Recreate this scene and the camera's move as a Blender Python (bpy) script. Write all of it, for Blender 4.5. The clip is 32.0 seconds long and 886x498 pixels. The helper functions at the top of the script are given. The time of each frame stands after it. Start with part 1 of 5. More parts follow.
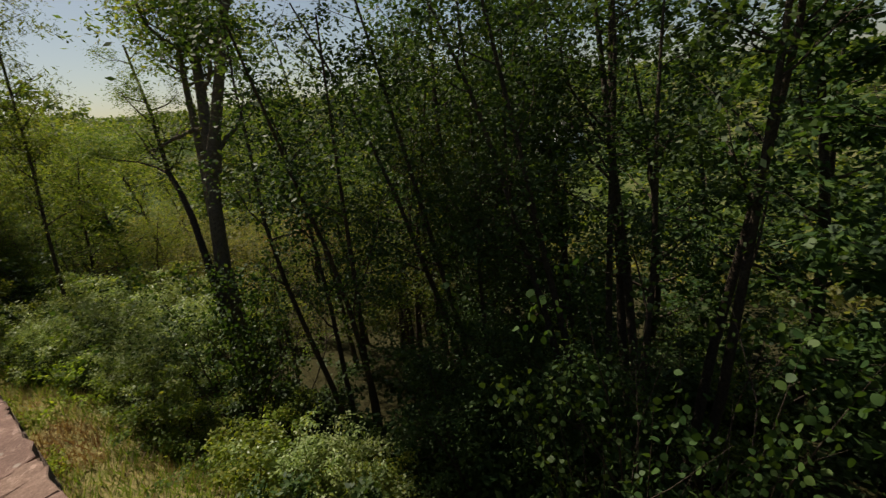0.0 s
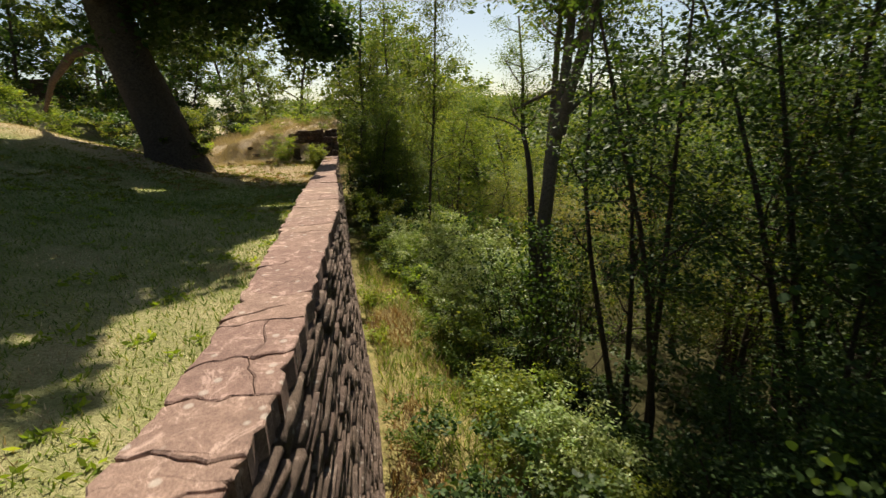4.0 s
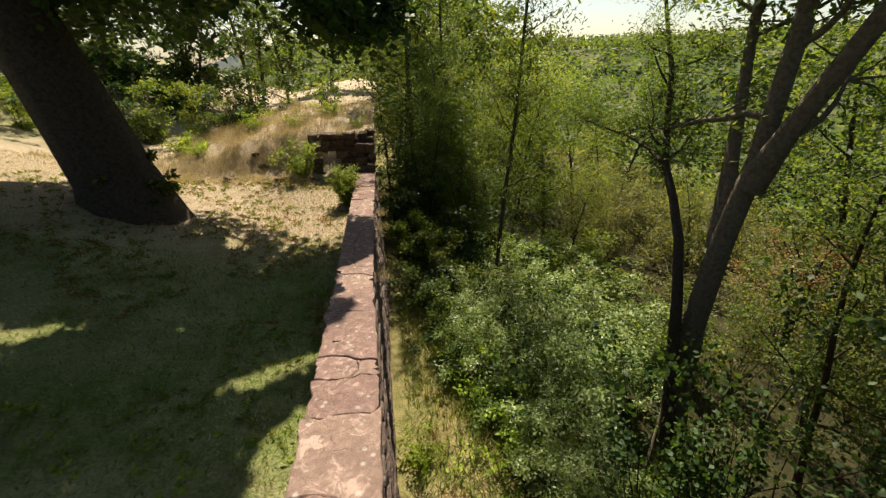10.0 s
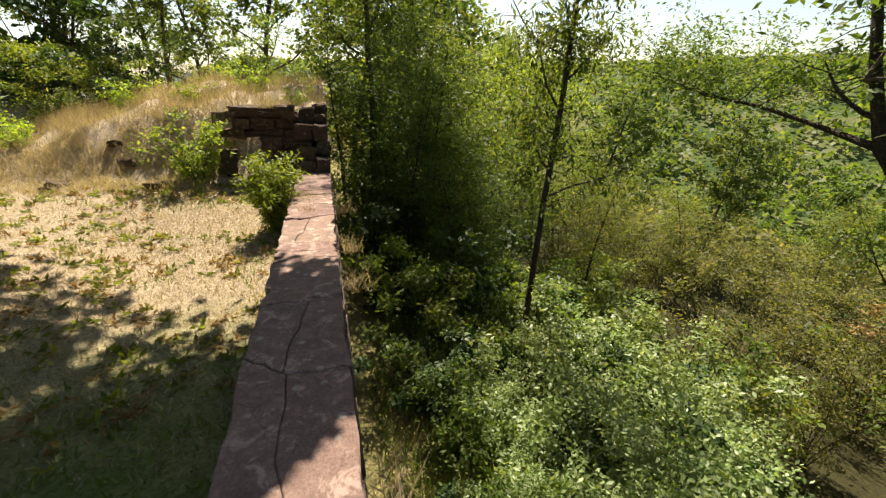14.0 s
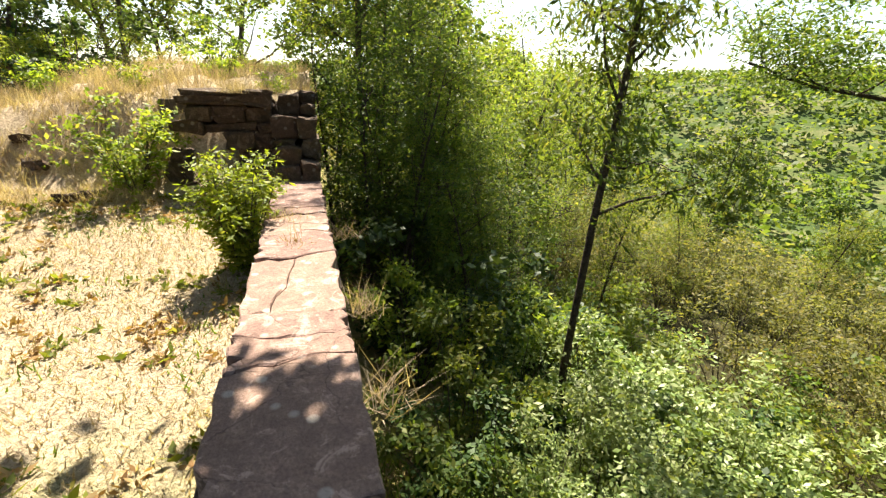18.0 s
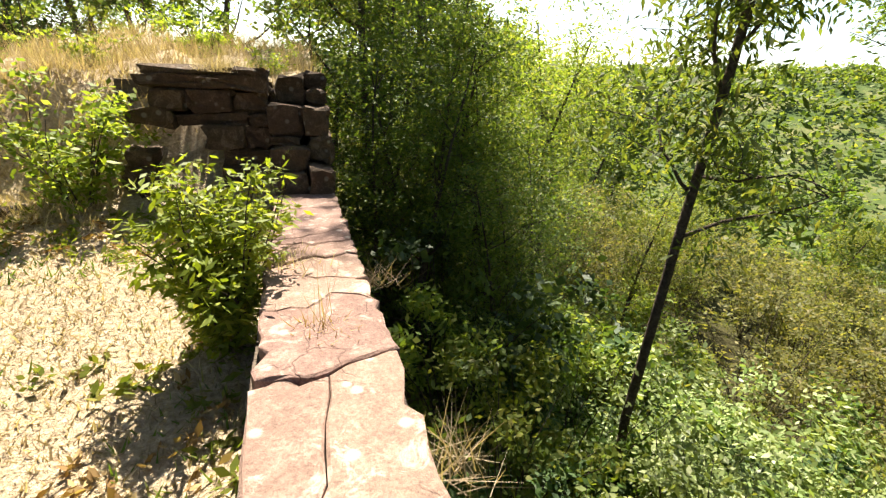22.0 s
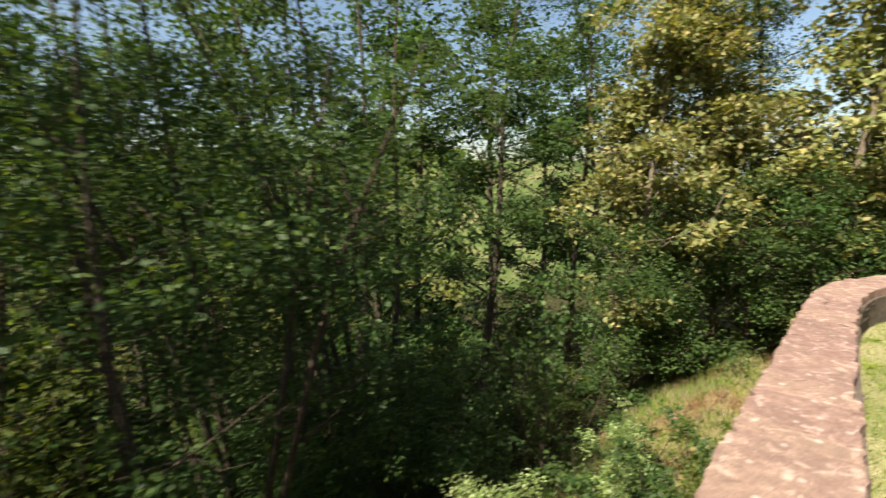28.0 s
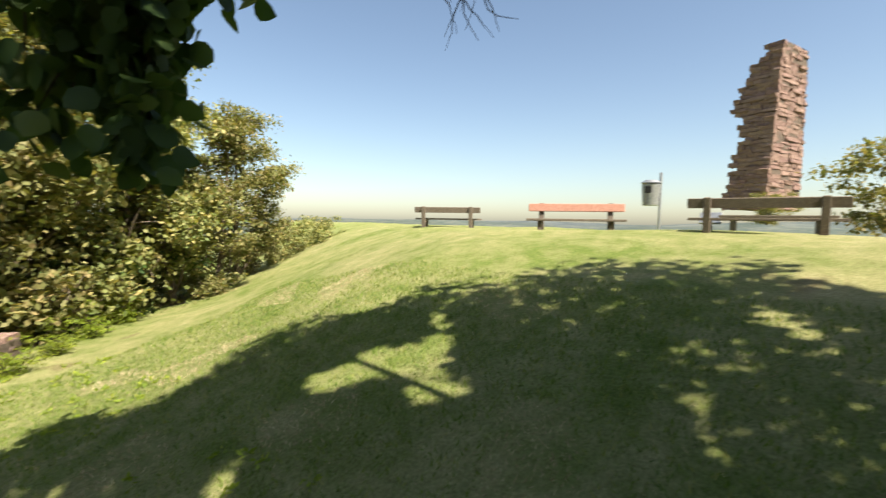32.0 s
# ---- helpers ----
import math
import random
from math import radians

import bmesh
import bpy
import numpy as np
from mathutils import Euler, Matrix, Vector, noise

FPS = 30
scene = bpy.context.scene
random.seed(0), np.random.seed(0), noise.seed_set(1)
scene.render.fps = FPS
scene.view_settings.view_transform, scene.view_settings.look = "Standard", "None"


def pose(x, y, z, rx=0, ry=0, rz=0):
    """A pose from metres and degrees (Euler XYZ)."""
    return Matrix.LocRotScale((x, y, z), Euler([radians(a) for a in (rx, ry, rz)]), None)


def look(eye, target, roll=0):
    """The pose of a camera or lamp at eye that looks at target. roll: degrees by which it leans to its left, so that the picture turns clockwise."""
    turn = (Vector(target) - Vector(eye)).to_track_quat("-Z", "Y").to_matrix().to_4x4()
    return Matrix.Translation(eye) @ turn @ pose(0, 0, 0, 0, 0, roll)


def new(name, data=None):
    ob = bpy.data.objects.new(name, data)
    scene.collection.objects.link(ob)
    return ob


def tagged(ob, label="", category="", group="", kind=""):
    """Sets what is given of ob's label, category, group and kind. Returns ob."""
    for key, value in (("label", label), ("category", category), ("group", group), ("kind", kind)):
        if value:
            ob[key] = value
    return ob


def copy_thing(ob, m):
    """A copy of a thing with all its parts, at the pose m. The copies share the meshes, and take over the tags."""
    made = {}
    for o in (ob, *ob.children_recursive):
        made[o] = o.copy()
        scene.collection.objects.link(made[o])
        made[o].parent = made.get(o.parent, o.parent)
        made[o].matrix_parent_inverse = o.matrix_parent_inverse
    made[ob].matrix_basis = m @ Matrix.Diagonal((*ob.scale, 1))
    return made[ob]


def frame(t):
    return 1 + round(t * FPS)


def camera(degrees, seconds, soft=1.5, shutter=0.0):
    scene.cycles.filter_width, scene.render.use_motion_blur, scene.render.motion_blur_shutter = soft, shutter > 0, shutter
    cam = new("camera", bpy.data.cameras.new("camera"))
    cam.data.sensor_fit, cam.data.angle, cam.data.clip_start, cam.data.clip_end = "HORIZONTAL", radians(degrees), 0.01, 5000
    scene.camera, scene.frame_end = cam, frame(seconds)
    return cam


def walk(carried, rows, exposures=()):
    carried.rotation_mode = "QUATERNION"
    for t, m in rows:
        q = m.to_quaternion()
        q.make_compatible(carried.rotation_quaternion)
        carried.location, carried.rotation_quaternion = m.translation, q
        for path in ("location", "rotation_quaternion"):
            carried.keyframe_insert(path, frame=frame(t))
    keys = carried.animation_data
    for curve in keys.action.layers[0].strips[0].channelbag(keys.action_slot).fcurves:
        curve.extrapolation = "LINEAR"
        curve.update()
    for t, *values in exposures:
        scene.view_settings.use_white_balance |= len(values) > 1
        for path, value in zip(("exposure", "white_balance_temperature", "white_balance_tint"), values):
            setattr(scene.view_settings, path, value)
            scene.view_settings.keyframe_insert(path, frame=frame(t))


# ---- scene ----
cam = camera(88.3, 32.0, soft=1.3, shutter=0.3)
PATH = [
    (0, look((-0.268, 4.191, 1.518), (1.254, 5.348, 0.931), -6.08)),
    (0.5, look((-0.107, 4.091, 1.490), (1.291, 5.397, 0.907), -5.94)),
    (1, look((0.027, 4.201, 1.312), (1.301, 5.634, 0.746), -5.57)),
    (1.5, look((0.073, 4.211, 1.157), (1.219, 5.754, 0.603), -5.26)),
    (2, look((0.100, 3.896, 1.157), (1.094, 5.541, 0.605), -4.72)),
    (2.5, look((0.095, 3.653, 1.124), (0.932, 5.385, 0.578), -4.39)),
    (3, look((0.172, 3.665, 1.033), (0.852, 5.468, 0.497), -3.76)),
    (3.5, look((0.241, 3.897, 0.979), (0.774, 5.749, 0.445), -2.59)),
    (4, look((0.302, 4.332, 1.018), (0.674, 6.220, 0.475), -2.22)),
    (4.5, look((0.305, 4.748, 1.034), (0.514, 6.659, 0.483), -1.92)),
    (6.5, look((1.148, 5.048, 2.058), (1.238, 6.933, 1.394), -0.47)),
    (7, look((0.981, 5.270, 2.368), (1.080, 7.144, 1.677), -0.77)),
    (7.5, look((0.648, 5.537, 2.893), (0.759, 7.395, 2.162), -1.81)),
    (8, look((0.322, 6.168, 3.214), (0.462, 8.012, 2.452), -1.76)),
    (8.5, look((0.341, 7.295, 2.740), (0.505, 9.142, 1.990), -1.13)),
    (9, look((0.226, 8.108, 2.520), (0.418, 9.953, 1.775), -0.89)),
    (9.5, look((0.156, 8.752, 2.532), (0.371, 10.591, 1.776), -0.86)),
    (10, look((0.250, 9.543, 2.409), (0.476, 11.379, 1.649), -0.79)),
    (10.5, look((0.437, 10.180, 1.953), (0.674, 12.027, 1.222), -0.59)),
    (11, look((0.453, 10.696, 1.749), (0.708, 12.544, 1.028), -0.32)),
    (11.5, look((0.398, 11.209, 1.707), (0.679, 13.053, 0.984), -0.33)),
    (12, look((0.370, 11.826, 1.612), (0.679, 13.668, 0.896), -0.11)),
    (12.5, look((0.359, 12.421, 1.458), (0.694, 14.262, 0.751), 0.09)),
    (13, look((0.187, 12.981, 1.300), (0.568, 14.819, 0.611), 0.17)),
    (13.5, look((-0.001, 13.444, 1.249), (0.425, 15.273, 0.561), 0.50)),
    (14, look((-0.021, 13.912, 1.146), (0.438, 15.738, 0.472), 0.59)),
    (14.5, look((0.045, 14.259, 1.005), (0.526, 16.088, 0.354), 0.46)),
    (15, look((-0.007, 14.464, 1.001), (0.485, 16.290, 0.350), 0.63)),
    (15.5, look((-0.124, 14.616, 0.985), (0.384, 16.438, 0.335), 0.80)),
    (17.5, look((-0.107, 15.367, 0.891), (0.437, 17.181, 0.248), 1.57)),
    (18, look((-0.131, 15.577, 0.883), (0.418, 17.390, 0.239), 1.67)),
    (18.5, look((-0.178, 15.759, 0.907), (0.377, 17.568, 0.261), 1.75)),
    (19, look((-0.168, 15.964, 0.879), (0.395, 17.771, 0.232), 1.83)),
    (19.5, look((-0.175, 16.130, 0.871), (0.394, 17.935, 0.223), 1.89)),
    (20, look((-0.219, 16.259, 0.905), (0.353, 18.061, 0.252), 2.01)),
    (20.5, look((-0.225, 16.435, 0.838), (0.353, 18.234, 0.181), 2.21)),
    (21, look((-0.241, 16.628, 0.908), (0.341, 18.422, 0.243), 2.25)),
    (21.5, look((-0.271, 16.818, 0.890), (0.319, 18.608, 0.220), 2.43)),
    (22, look((-0.287, 16.907, 0.816), (0.311, 18.692, 0.140), 2.75)),
    (22.5, look((-0.259, 17.078, 0.830), (0.378, 18.848, 0.149), 2.92)),
    (23, look((-0.247, 17.178, 0.851), (0.735, 18.803, 0.223), 3.64)),
    (23.5, look((-0.225, 17.198, 0.873), (1.089, 18.591, 0.298), 4.28)),
    (24, look((-0.016, 17.300, 0.835), (1.570, 18.402, 0.315), 5.11)),
    (24.5, look((-0.064, 17.401, 0.806), (1.733, 18.158, 0.363), 5.26)),
    (26.5, look((0.300, 17.500, 1.479), (2.117, 16.754, 1.102), 0.32)),
    (27, look((0.200, 16.700, 1.581), (1.931, 15.769, 1.211), -1.30)),
    (27.5, look((0.050, 15.000, 1.656), (1.569, 13.755, 1.275), -0.52)),
    (28, look((-0.250, 12.800, 1.447), (1.056, 11.322, 1.116), -0.60)),
    (28.5, look((-0.400, 11.556, 1.299), (0.551, 9.823, 1.000), -0.49)),
    (29, look((-0.622, 10.958, 1.169), (-0.020, 9.066, 0.929), -1.58)),
    (29.5, look((-1.004, 10.574, 1.136), (-0.780, 8.598, 0.924), -0.94)),
    (30, look((-1.564, 10.339, 1.300), (-1.705, 8.355, 1.094), -0.36)),
    (30.5, look((-2.025, 10.199, 1.493), (-2.542, 8.276, 1.309), -0.12)),
    (31, look((-2.497, 10.281, 1.725), (-3.384, 8.495, 1.569), 0.22)),
    (31.5, look((-2.800, 10.558, 1.820), (-4.024, 8.982, 1.687), 0.46)),
    (32, look((-2.954, 10.863, 2.005), (-4.465, 9.558, 1.890), 0.94)),
]
EXPOSE = [(0.0, 0.2, 7200, 8), (2.5, 0.65, 7200, 8), (4.5, 0.9, 7200, 8), (9.0, 1.0, 7200, 8), (13.0, 1.2, 7200, 8), (17.5, 2.1, 7000, 8), (22.3, 2.1, 7000, 8), (24.0, 1.5, 7000, 8), (28.0, 1.5, 7000, 8), (30.0, 1.75, 7000, 8), (32.0, 1.6, 7000, 8)]
walk(cam, PATH, EXPOSE)

# ---- light ----
SUN_EL, SUN_AZ = radians(53), radians(7)      # azimuth from +y towards +x
world = bpy.data.worlds.new("sky")
scene.world = world
world.use_nodes = True
wn = world.node_tree.nodes
sky = wn.new("ShaderNodeTexSky")
sky.sky_type, sky.sun_disc = "NISHITA", False
sky.sun_elevation, sky.sun_rotation = SUN_EL, SUN_AZ
sky.air_density, sky.dust_density, sky.ozone_density = 1.0, 1.2, 1.0
wn["Background"].inputs[1].default_value = 0.065
world.node_tree.links.new(sky.outputs[0], wn["Background"].inputs[0])
sun = new("sun", bpy.data.lights.new("sun", "SUN"))
sun.data.energy, sun.data.angle, sun.data.color = 5.0, radians(0.53), (1.0, 0.94, 0.84)
sun_to = Vector((math.sin(SUN_AZ) * math.cos(SUN_EL), math.cos(SUN_AZ) * math.cos(SUN_EL), math.sin(SUN_EL)))
sun.matrix_world = look(sun_to * 60, (0, 0, 0))


# ---- materials ----
class Mat:
    """A small node-material builder."""
    def __init__(self, name):
        self.m = bpy.data.materials.new(name)
        self.m.use_nodes = True
        self.n, self.l = self.m.node_tree.nodes, self.m.node_tree.links
        self.b = self.n["Principled BSDF"]
        self.out = self.n["Material Output"]
        self.co = self.n.new("ShaderNodeTexCoord").outputs["Object"]

    def world_co(self):
        self.co = self.n.new("ShaderNodeNewGeometry").outputs["Position"]
        return self

    def noise(self, scale, detail=4, rough=0.6, dist=0.0):
        t = self.n.new("ShaderNodeTexNoise")
        t.inputs["Scale"].default_value, t.inputs["Detail"].default_value = scale, detail
        t.inputs["Roughness"].default_value, t.inputs["Distortion"].default_value = rough, dist
        self.l.new(self.co, t.inputs["Vector"])
        return t.outputs["Fac"]

    def voronoi(self, scale, feature="F1"):
        t = self.n.new("ShaderNodeTexVoronoi")
        t.feature = feature
        t.inputs["Scale"].default_value = scale
        self.l.new(self.co, t.inputs["Vector"])
        return t.outputs["Distance"]

    def island(self):
        return self.n.new("ShaderNodeNewGeometry").outputs["Random Per Island"]

    def obrand(self):
        return self.n.new("ShaderNodeObjectInfo").outputs["Random"]

    def ramp(self, fac, stops):
        r = self.n.new("ShaderNodeValToRGB")
        e = r.color_ramp.elements
        while len(e) < len(stops):
            e.new(0.5)
        for k, (p, c) in zip(e, stops):
            k.position, k.color = p, (c if isinstance(c, tuple) else (c, c, c)) + (1,)
        self.l.new(fac, r.inputs[0])
        return r.outputs[0]

    def mix(self, fac, a, b, mode="MIX"):
        x = self.n.new("ShaderNodeMix")
        x.data_type, x.blend_type = "RGBA", mode
        for v, s in ((fac, x.inputs[0]), (a, x.inputs[6]), (b, x.inputs[7])):
            if isinstance(v, (int, float)):
                s.default_value = v
            elif isinstance(v, tuple):
                s.default_value = v + (1,)
            else:
                self.l.new(v, s)
        return x.outputs[2]

    def hsv(self, col, fac, hue=0.03, val=0.35):
        """Varies hue and value by a 0..1 factor."""
        h = self.n.new("ShaderNodeHueSaturation")
        for f0, socket, mid, amp in ((fac, "Hue", 0.5, hue), (fac, "Value", 1.0, val)):
            m = self.n.new("ShaderNodeMapRange")
            m.inputs[3].default_value, m.inputs[4].default_value = mid - amp, mid + amp
            self.l.new(f0, m.inputs[0])
            self.l.new(m.outputs[0], h.inputs[socket])
        if isinstance(col, tuple):
            h.inputs["Color"].default_value = col + (1,)
        else:
            self.l.new(col, h.inputs["Color"])
        return h.outputs[0]

    def bump(self, fac, strength=0.5, dist=0.02):
        b = self.n.new("ShaderNodeBump")
        b.inputs["Strength"].default_value, b.inputs["Distance"].default_value = strength, dist
        self.l.new(fac, b.inputs["Height"])
        self.l.new(b.outputs[0], self.b.inputs["Normal"])
        return self

    def base(self, col, rough=0.85, spec=0.3):
        s = self.b.inputs["Base Color"]
        if isinstance(col, tuple):
            s.default_value = col + (1,)
        else:
            self.l.new(col, s)
        self.b.inputs["Roughness"].default_value = rough
        self.b.inputs["Specular IOR Level"].default_value = spec
        return self


def leaf_material(name, c1, c2, c3=None, trans=0.42, rough=0.45, sat=1.0):
    """Two-sided leaf: gloss above, light passing through."""
    m = Mat(name)
    stops = [(0.0, c1), (0.75, c2)] + ([(1.0, c3)] if c3 else [])
    col = m.ramp(m.island(), stops)
    col = m.hsv(col, m.obrand(), 0.012, 0.18)
    m.base(col, rough + 0.1, 0.22)
    tr = m.n.new("ShaderNodeBsdfTranslucent")
    warm = m.mix(1.0, col, (1.35, 1.3, 0.55), "MULTIPLY")
    m.l.new(warm, tr.inputs[0])
    mx = m.n.new("ShaderNodeMixShader")
    mx.inputs[0].default_value = trans
    m.l.new(m.b.outputs[0], mx.inputs[1])
    m.l.new(tr.outputs[0], mx.inputs[2])
    m.l.new(mx.outputs[0], m.out.inputs[0])
    return m.m


def stone_material(name, c1, c2, lichen=0.35, stain=0.6, cracks=0.0):
    m = Mat(name).world_co()
    big, mid, fine = m.noise(2.1, 5, 0.65, 0.5), m.noise(13, 6, 0.7), m.noise(90, 4, 0.75)
    col = m.ramp(mid, [(0.28, tuple(v * 0.72 for v in c1)), (0.5, c1), (0.72, c2)])
    col = m.mix(m.ramp(big, [(0.46, 0.0), (0.66, stain)]), col, tuple(v * 0.5 + 0.01 for v in c1))
    col = m.mix(m.ramp(fine, [(0.36, 0.6), (0.58, 0.0)]), col, tuple(v * 0.4 for v in c1))
    col = m.mix(m.ramp(m.noise(6.5, 6, 0.75, 1.2), [(0.55, 0.0), (0.62, lichen)]), col, tuple(min(0.62, v * 1.25 + 0.06) for v in c2))
    col = m.mix(m.ramp(m.voronoi(9), [(0.12, lichen), (0.2, 0.0)]), col, (0.46, 0.42, 0.37))
    col = m.hsv(col, m.obrand(), 0.008, 0.10)
    h = m.mix(0.45, m.mix(0.5, mid, fine), m.noise(28, 6, 0.8))
    if cracks:
        # thin wandering cracks, broken off where the stone is sound
        bend = m.n.new("ShaderNodeTexNoise")
        bend.inputs["Scale"].default_value, bend.inputs["Detail"].default_value = 3.5, 5
        m.l.new(m.co, bend.inputs["Vector"])
        mad = m.n.new("ShaderNodeVectorMath")
        mad.operation = "MULTIPLY_ADD"
        mad.inputs[1].default_value = (0.5, 0.34, 0.3)
        m.l.new(bend.outputs["Color"], mad.inputs[0])
        m.l.new(m.co, mad.inputs[2])
        keep, m.co = m.co, mad.outputs[0]
        net = m.ramp(m.voronoi(2.3, "DISTANCE_TO_EDGE"), [(0.002, 1.0), (0.009, 0.0)])
        m.co = keep
        line = m.mix(1.0, net, m.ramp(m.noise(1.7, 3), [(0.44, 0.0), (0.56, cracks)]), "MULTIPLY")
        col = m.mix(line, col, tuple(v * 0.22 for v in c1))
        h = m.mix(line, h, (0.0, 0.0, 0.0))
    m.base(col, 0.92, 0.2)
    return m.bump(h, 0.8 if cracks else 1.0, 0.018 if cracks else 0.04).m


M_COPING = stone_material("coping_sandstone", (0.25, 0.16, 0.13), (0.385, 0.26, 0.212), 0.5, 0.4, 0.45)
M_RUBBLE = stone_material("rubble_sandstone", (0.14, 0.098, 0.078), (0.26, 0.185, 0.15), 0.4)
M_RUIN = stone_material("ruin_sandstone", (0.105, 0.068, 0.046), (0.20, 0.135, 0.095), 0.3)
M_TOWER = stone_material("tower_sandstone", (0.22, 0.14, 0.115), (0.38, 0.26, 0.22), 0.3)
_m = Mat("wall_core_mortar").world_co()
M_CORE = _m.base(_m.ramp(_m.noise(14, 5), [(0.3, (0.07, 0.055, 0.045)), (0.7, (0.16, 0.125, 0.10))]), 0.95, 0.1).bump(_m.noise(60), 0.8, 0.02).m


def lawn_material():
    m = Mat("mown_lawn").world_co()
    patch, mid, fine = m.noise(0.35, 4, 0.6, 0.4), m.noise(2.6, 5, 0.7), m.noise(38, 4, 0.75)
    green = m.ramp(fine, [(0.25, (0.060, 0.098, 0.012)), (0.75, (0.19, 0.26, 0.055))])
    straw = m.ramp(fine, [(0.25, (0.26, 0.21, 0.10)), (0.75, (0.67, 0.585, 0.34))])
    # dry near the broken wall, greener away from it
    sep = m.n.new("ShaderNodeSeparateXYZ")
    m.l.new(m.co, sep.inputs[0])
    dry = m.n.new("ShaderNodeMapRange")
    dry.inputs[1].default_value, dry.inputs[2].default_value = 15.4, 17.8
    dry.inputs[3].default_value, dry.inputs[4].default_value = -0.01, 0.32
    m.l.new(sep.outputs[1], dry.inputs[0])
    west = m.n.new("ShaderNodeMapRange")
    west.inputs[1].default_value, west.inputs[2].default_value = -10.0, -6.0
    m.l.new(sep.outputs[0], west.inputs[0])
    edge = m.n.new("ShaderNodeMapRange")      # sun on the lawn's wall side put in as a straw tint
    edge.inputs[1].default_value, edge.inputs[2].default_value = -4.5, -1.5
    edge.inputs[3].default_value, edge.inputs[4].default_value = -0.05, 0.07
    m.l.new(sep.outputs[0], edge.inputs[0])
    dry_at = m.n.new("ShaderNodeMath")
    dry_at.operation = "MULTIPLY_ADD"
    m.l.new(dry.outputs[0], dry_at.inputs[0])
    m.l.new(west.outputs[0], dry_at.inputs[1])
    # past y = 12 the wall side turns greener, for the tree's shade
    south = m.n.new("ShaderNodeMapRange")
    south.inputs[1].default_value, south.inputs[2].default_value = 12.0, 10.0
    south.inputs[3].default_value = -0.6
    m.l.new(sep.outputs[1], south.inputs[0])
    strip = m.n.new("ShaderNodeMath")
    strip.operation = "MULTIPLY"
    m.l.new(edge.outputs[0], strip.inputs[0])
    m.l.new(south.outputs[0], strip.inputs[1])
    m.l.new(strip.outputs[0], dry_at.inputs[2])
    f0 = m.mix(0.5, patch, mid)
    straw = m.mix(m.ramp(dry.outputs[0], [(0.05, 0.0), (0.3, 1.0)]), straw, m.ramp(fine, [(0.25, (0.22, 0.148, 0.095)), (0.6, (0.58, 0.455, 0.32)), (0.8, (0.70, 0.57, 0.435))]))
    add = m.n.new("ShaderNodeMath")
    add.operation = "ADD"
    m.l.new(f0, add.inputs[0])
    m.l.new(dry_at.outputs[0], add.inputs[1])
    fac = m.ramp(add.outputs[0], [(0.36, 0.06), (0.70, 0.95)])
    col = m.mix(fac, green, straw)
    col = m.mix(m.ramp(m.noise(1.1, 3), [(0.66, 0.0), (0.74, 0.5)]), col, (0.15, 0.105, 0.06))
    m.base(col, 0.95, 0.1)
    return m.bump(fine, 1.0, 0.05).m


M_LAWN = lawn_material()


def ground_material():
    m = Mat("woodland_ground").world_co()
    a = m.ramp(m.noise(7, 5, 0.7), [(0.3, (0.022, 0.018, 0.010)), (0.55, (0.045, 0.042, 0.018)), (0.75, (0.09, 0.07, 0.035))])
    far = m.ramp(m.noise(0.035, 6, 0.7), [(0.35, (0.035, 0.06, 0.018)), (0.5, (0.07, 0.095, 0.03)), (0.62, (0.16, 0.15, 0.07)), (0.72, (0.05, 0.075, 0.025))])
    sep = m.n.new("ShaderNodeVectorMath")
    sep.operation = "LENGTH"
    m.l.new(m.co, sep.inputs[0])
    f0 = m.ramp(sep.outputs["Value"], [(0.0, 0.0), (1.0, 1.0)])
    mr = m.n.new("ShaderNodeMapRange")
    mr.inputs[1].default_value, mr.inputs[2].default_value = 40, 90
    m.l.new(sep.outputs["Value"], mr.inputs[0])
    # dry grass strip along the wall's foot, its colour lightened as if in sun
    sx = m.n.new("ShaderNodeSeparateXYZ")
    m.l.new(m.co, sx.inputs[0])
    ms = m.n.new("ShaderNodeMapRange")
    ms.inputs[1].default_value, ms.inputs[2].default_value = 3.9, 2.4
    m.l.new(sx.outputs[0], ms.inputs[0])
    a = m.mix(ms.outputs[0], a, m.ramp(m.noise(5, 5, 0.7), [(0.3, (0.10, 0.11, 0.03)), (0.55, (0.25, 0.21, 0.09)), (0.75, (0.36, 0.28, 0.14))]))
    col = m.mix(mr.outputs[0], a, far)
    # haze over the far hills put into the colour, bluer with distance
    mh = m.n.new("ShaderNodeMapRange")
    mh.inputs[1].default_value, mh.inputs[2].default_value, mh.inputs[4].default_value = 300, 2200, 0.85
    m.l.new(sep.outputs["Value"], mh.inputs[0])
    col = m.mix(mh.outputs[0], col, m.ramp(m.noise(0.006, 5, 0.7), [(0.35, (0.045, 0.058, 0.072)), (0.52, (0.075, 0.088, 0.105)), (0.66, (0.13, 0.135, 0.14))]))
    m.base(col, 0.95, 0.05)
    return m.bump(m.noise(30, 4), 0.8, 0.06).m


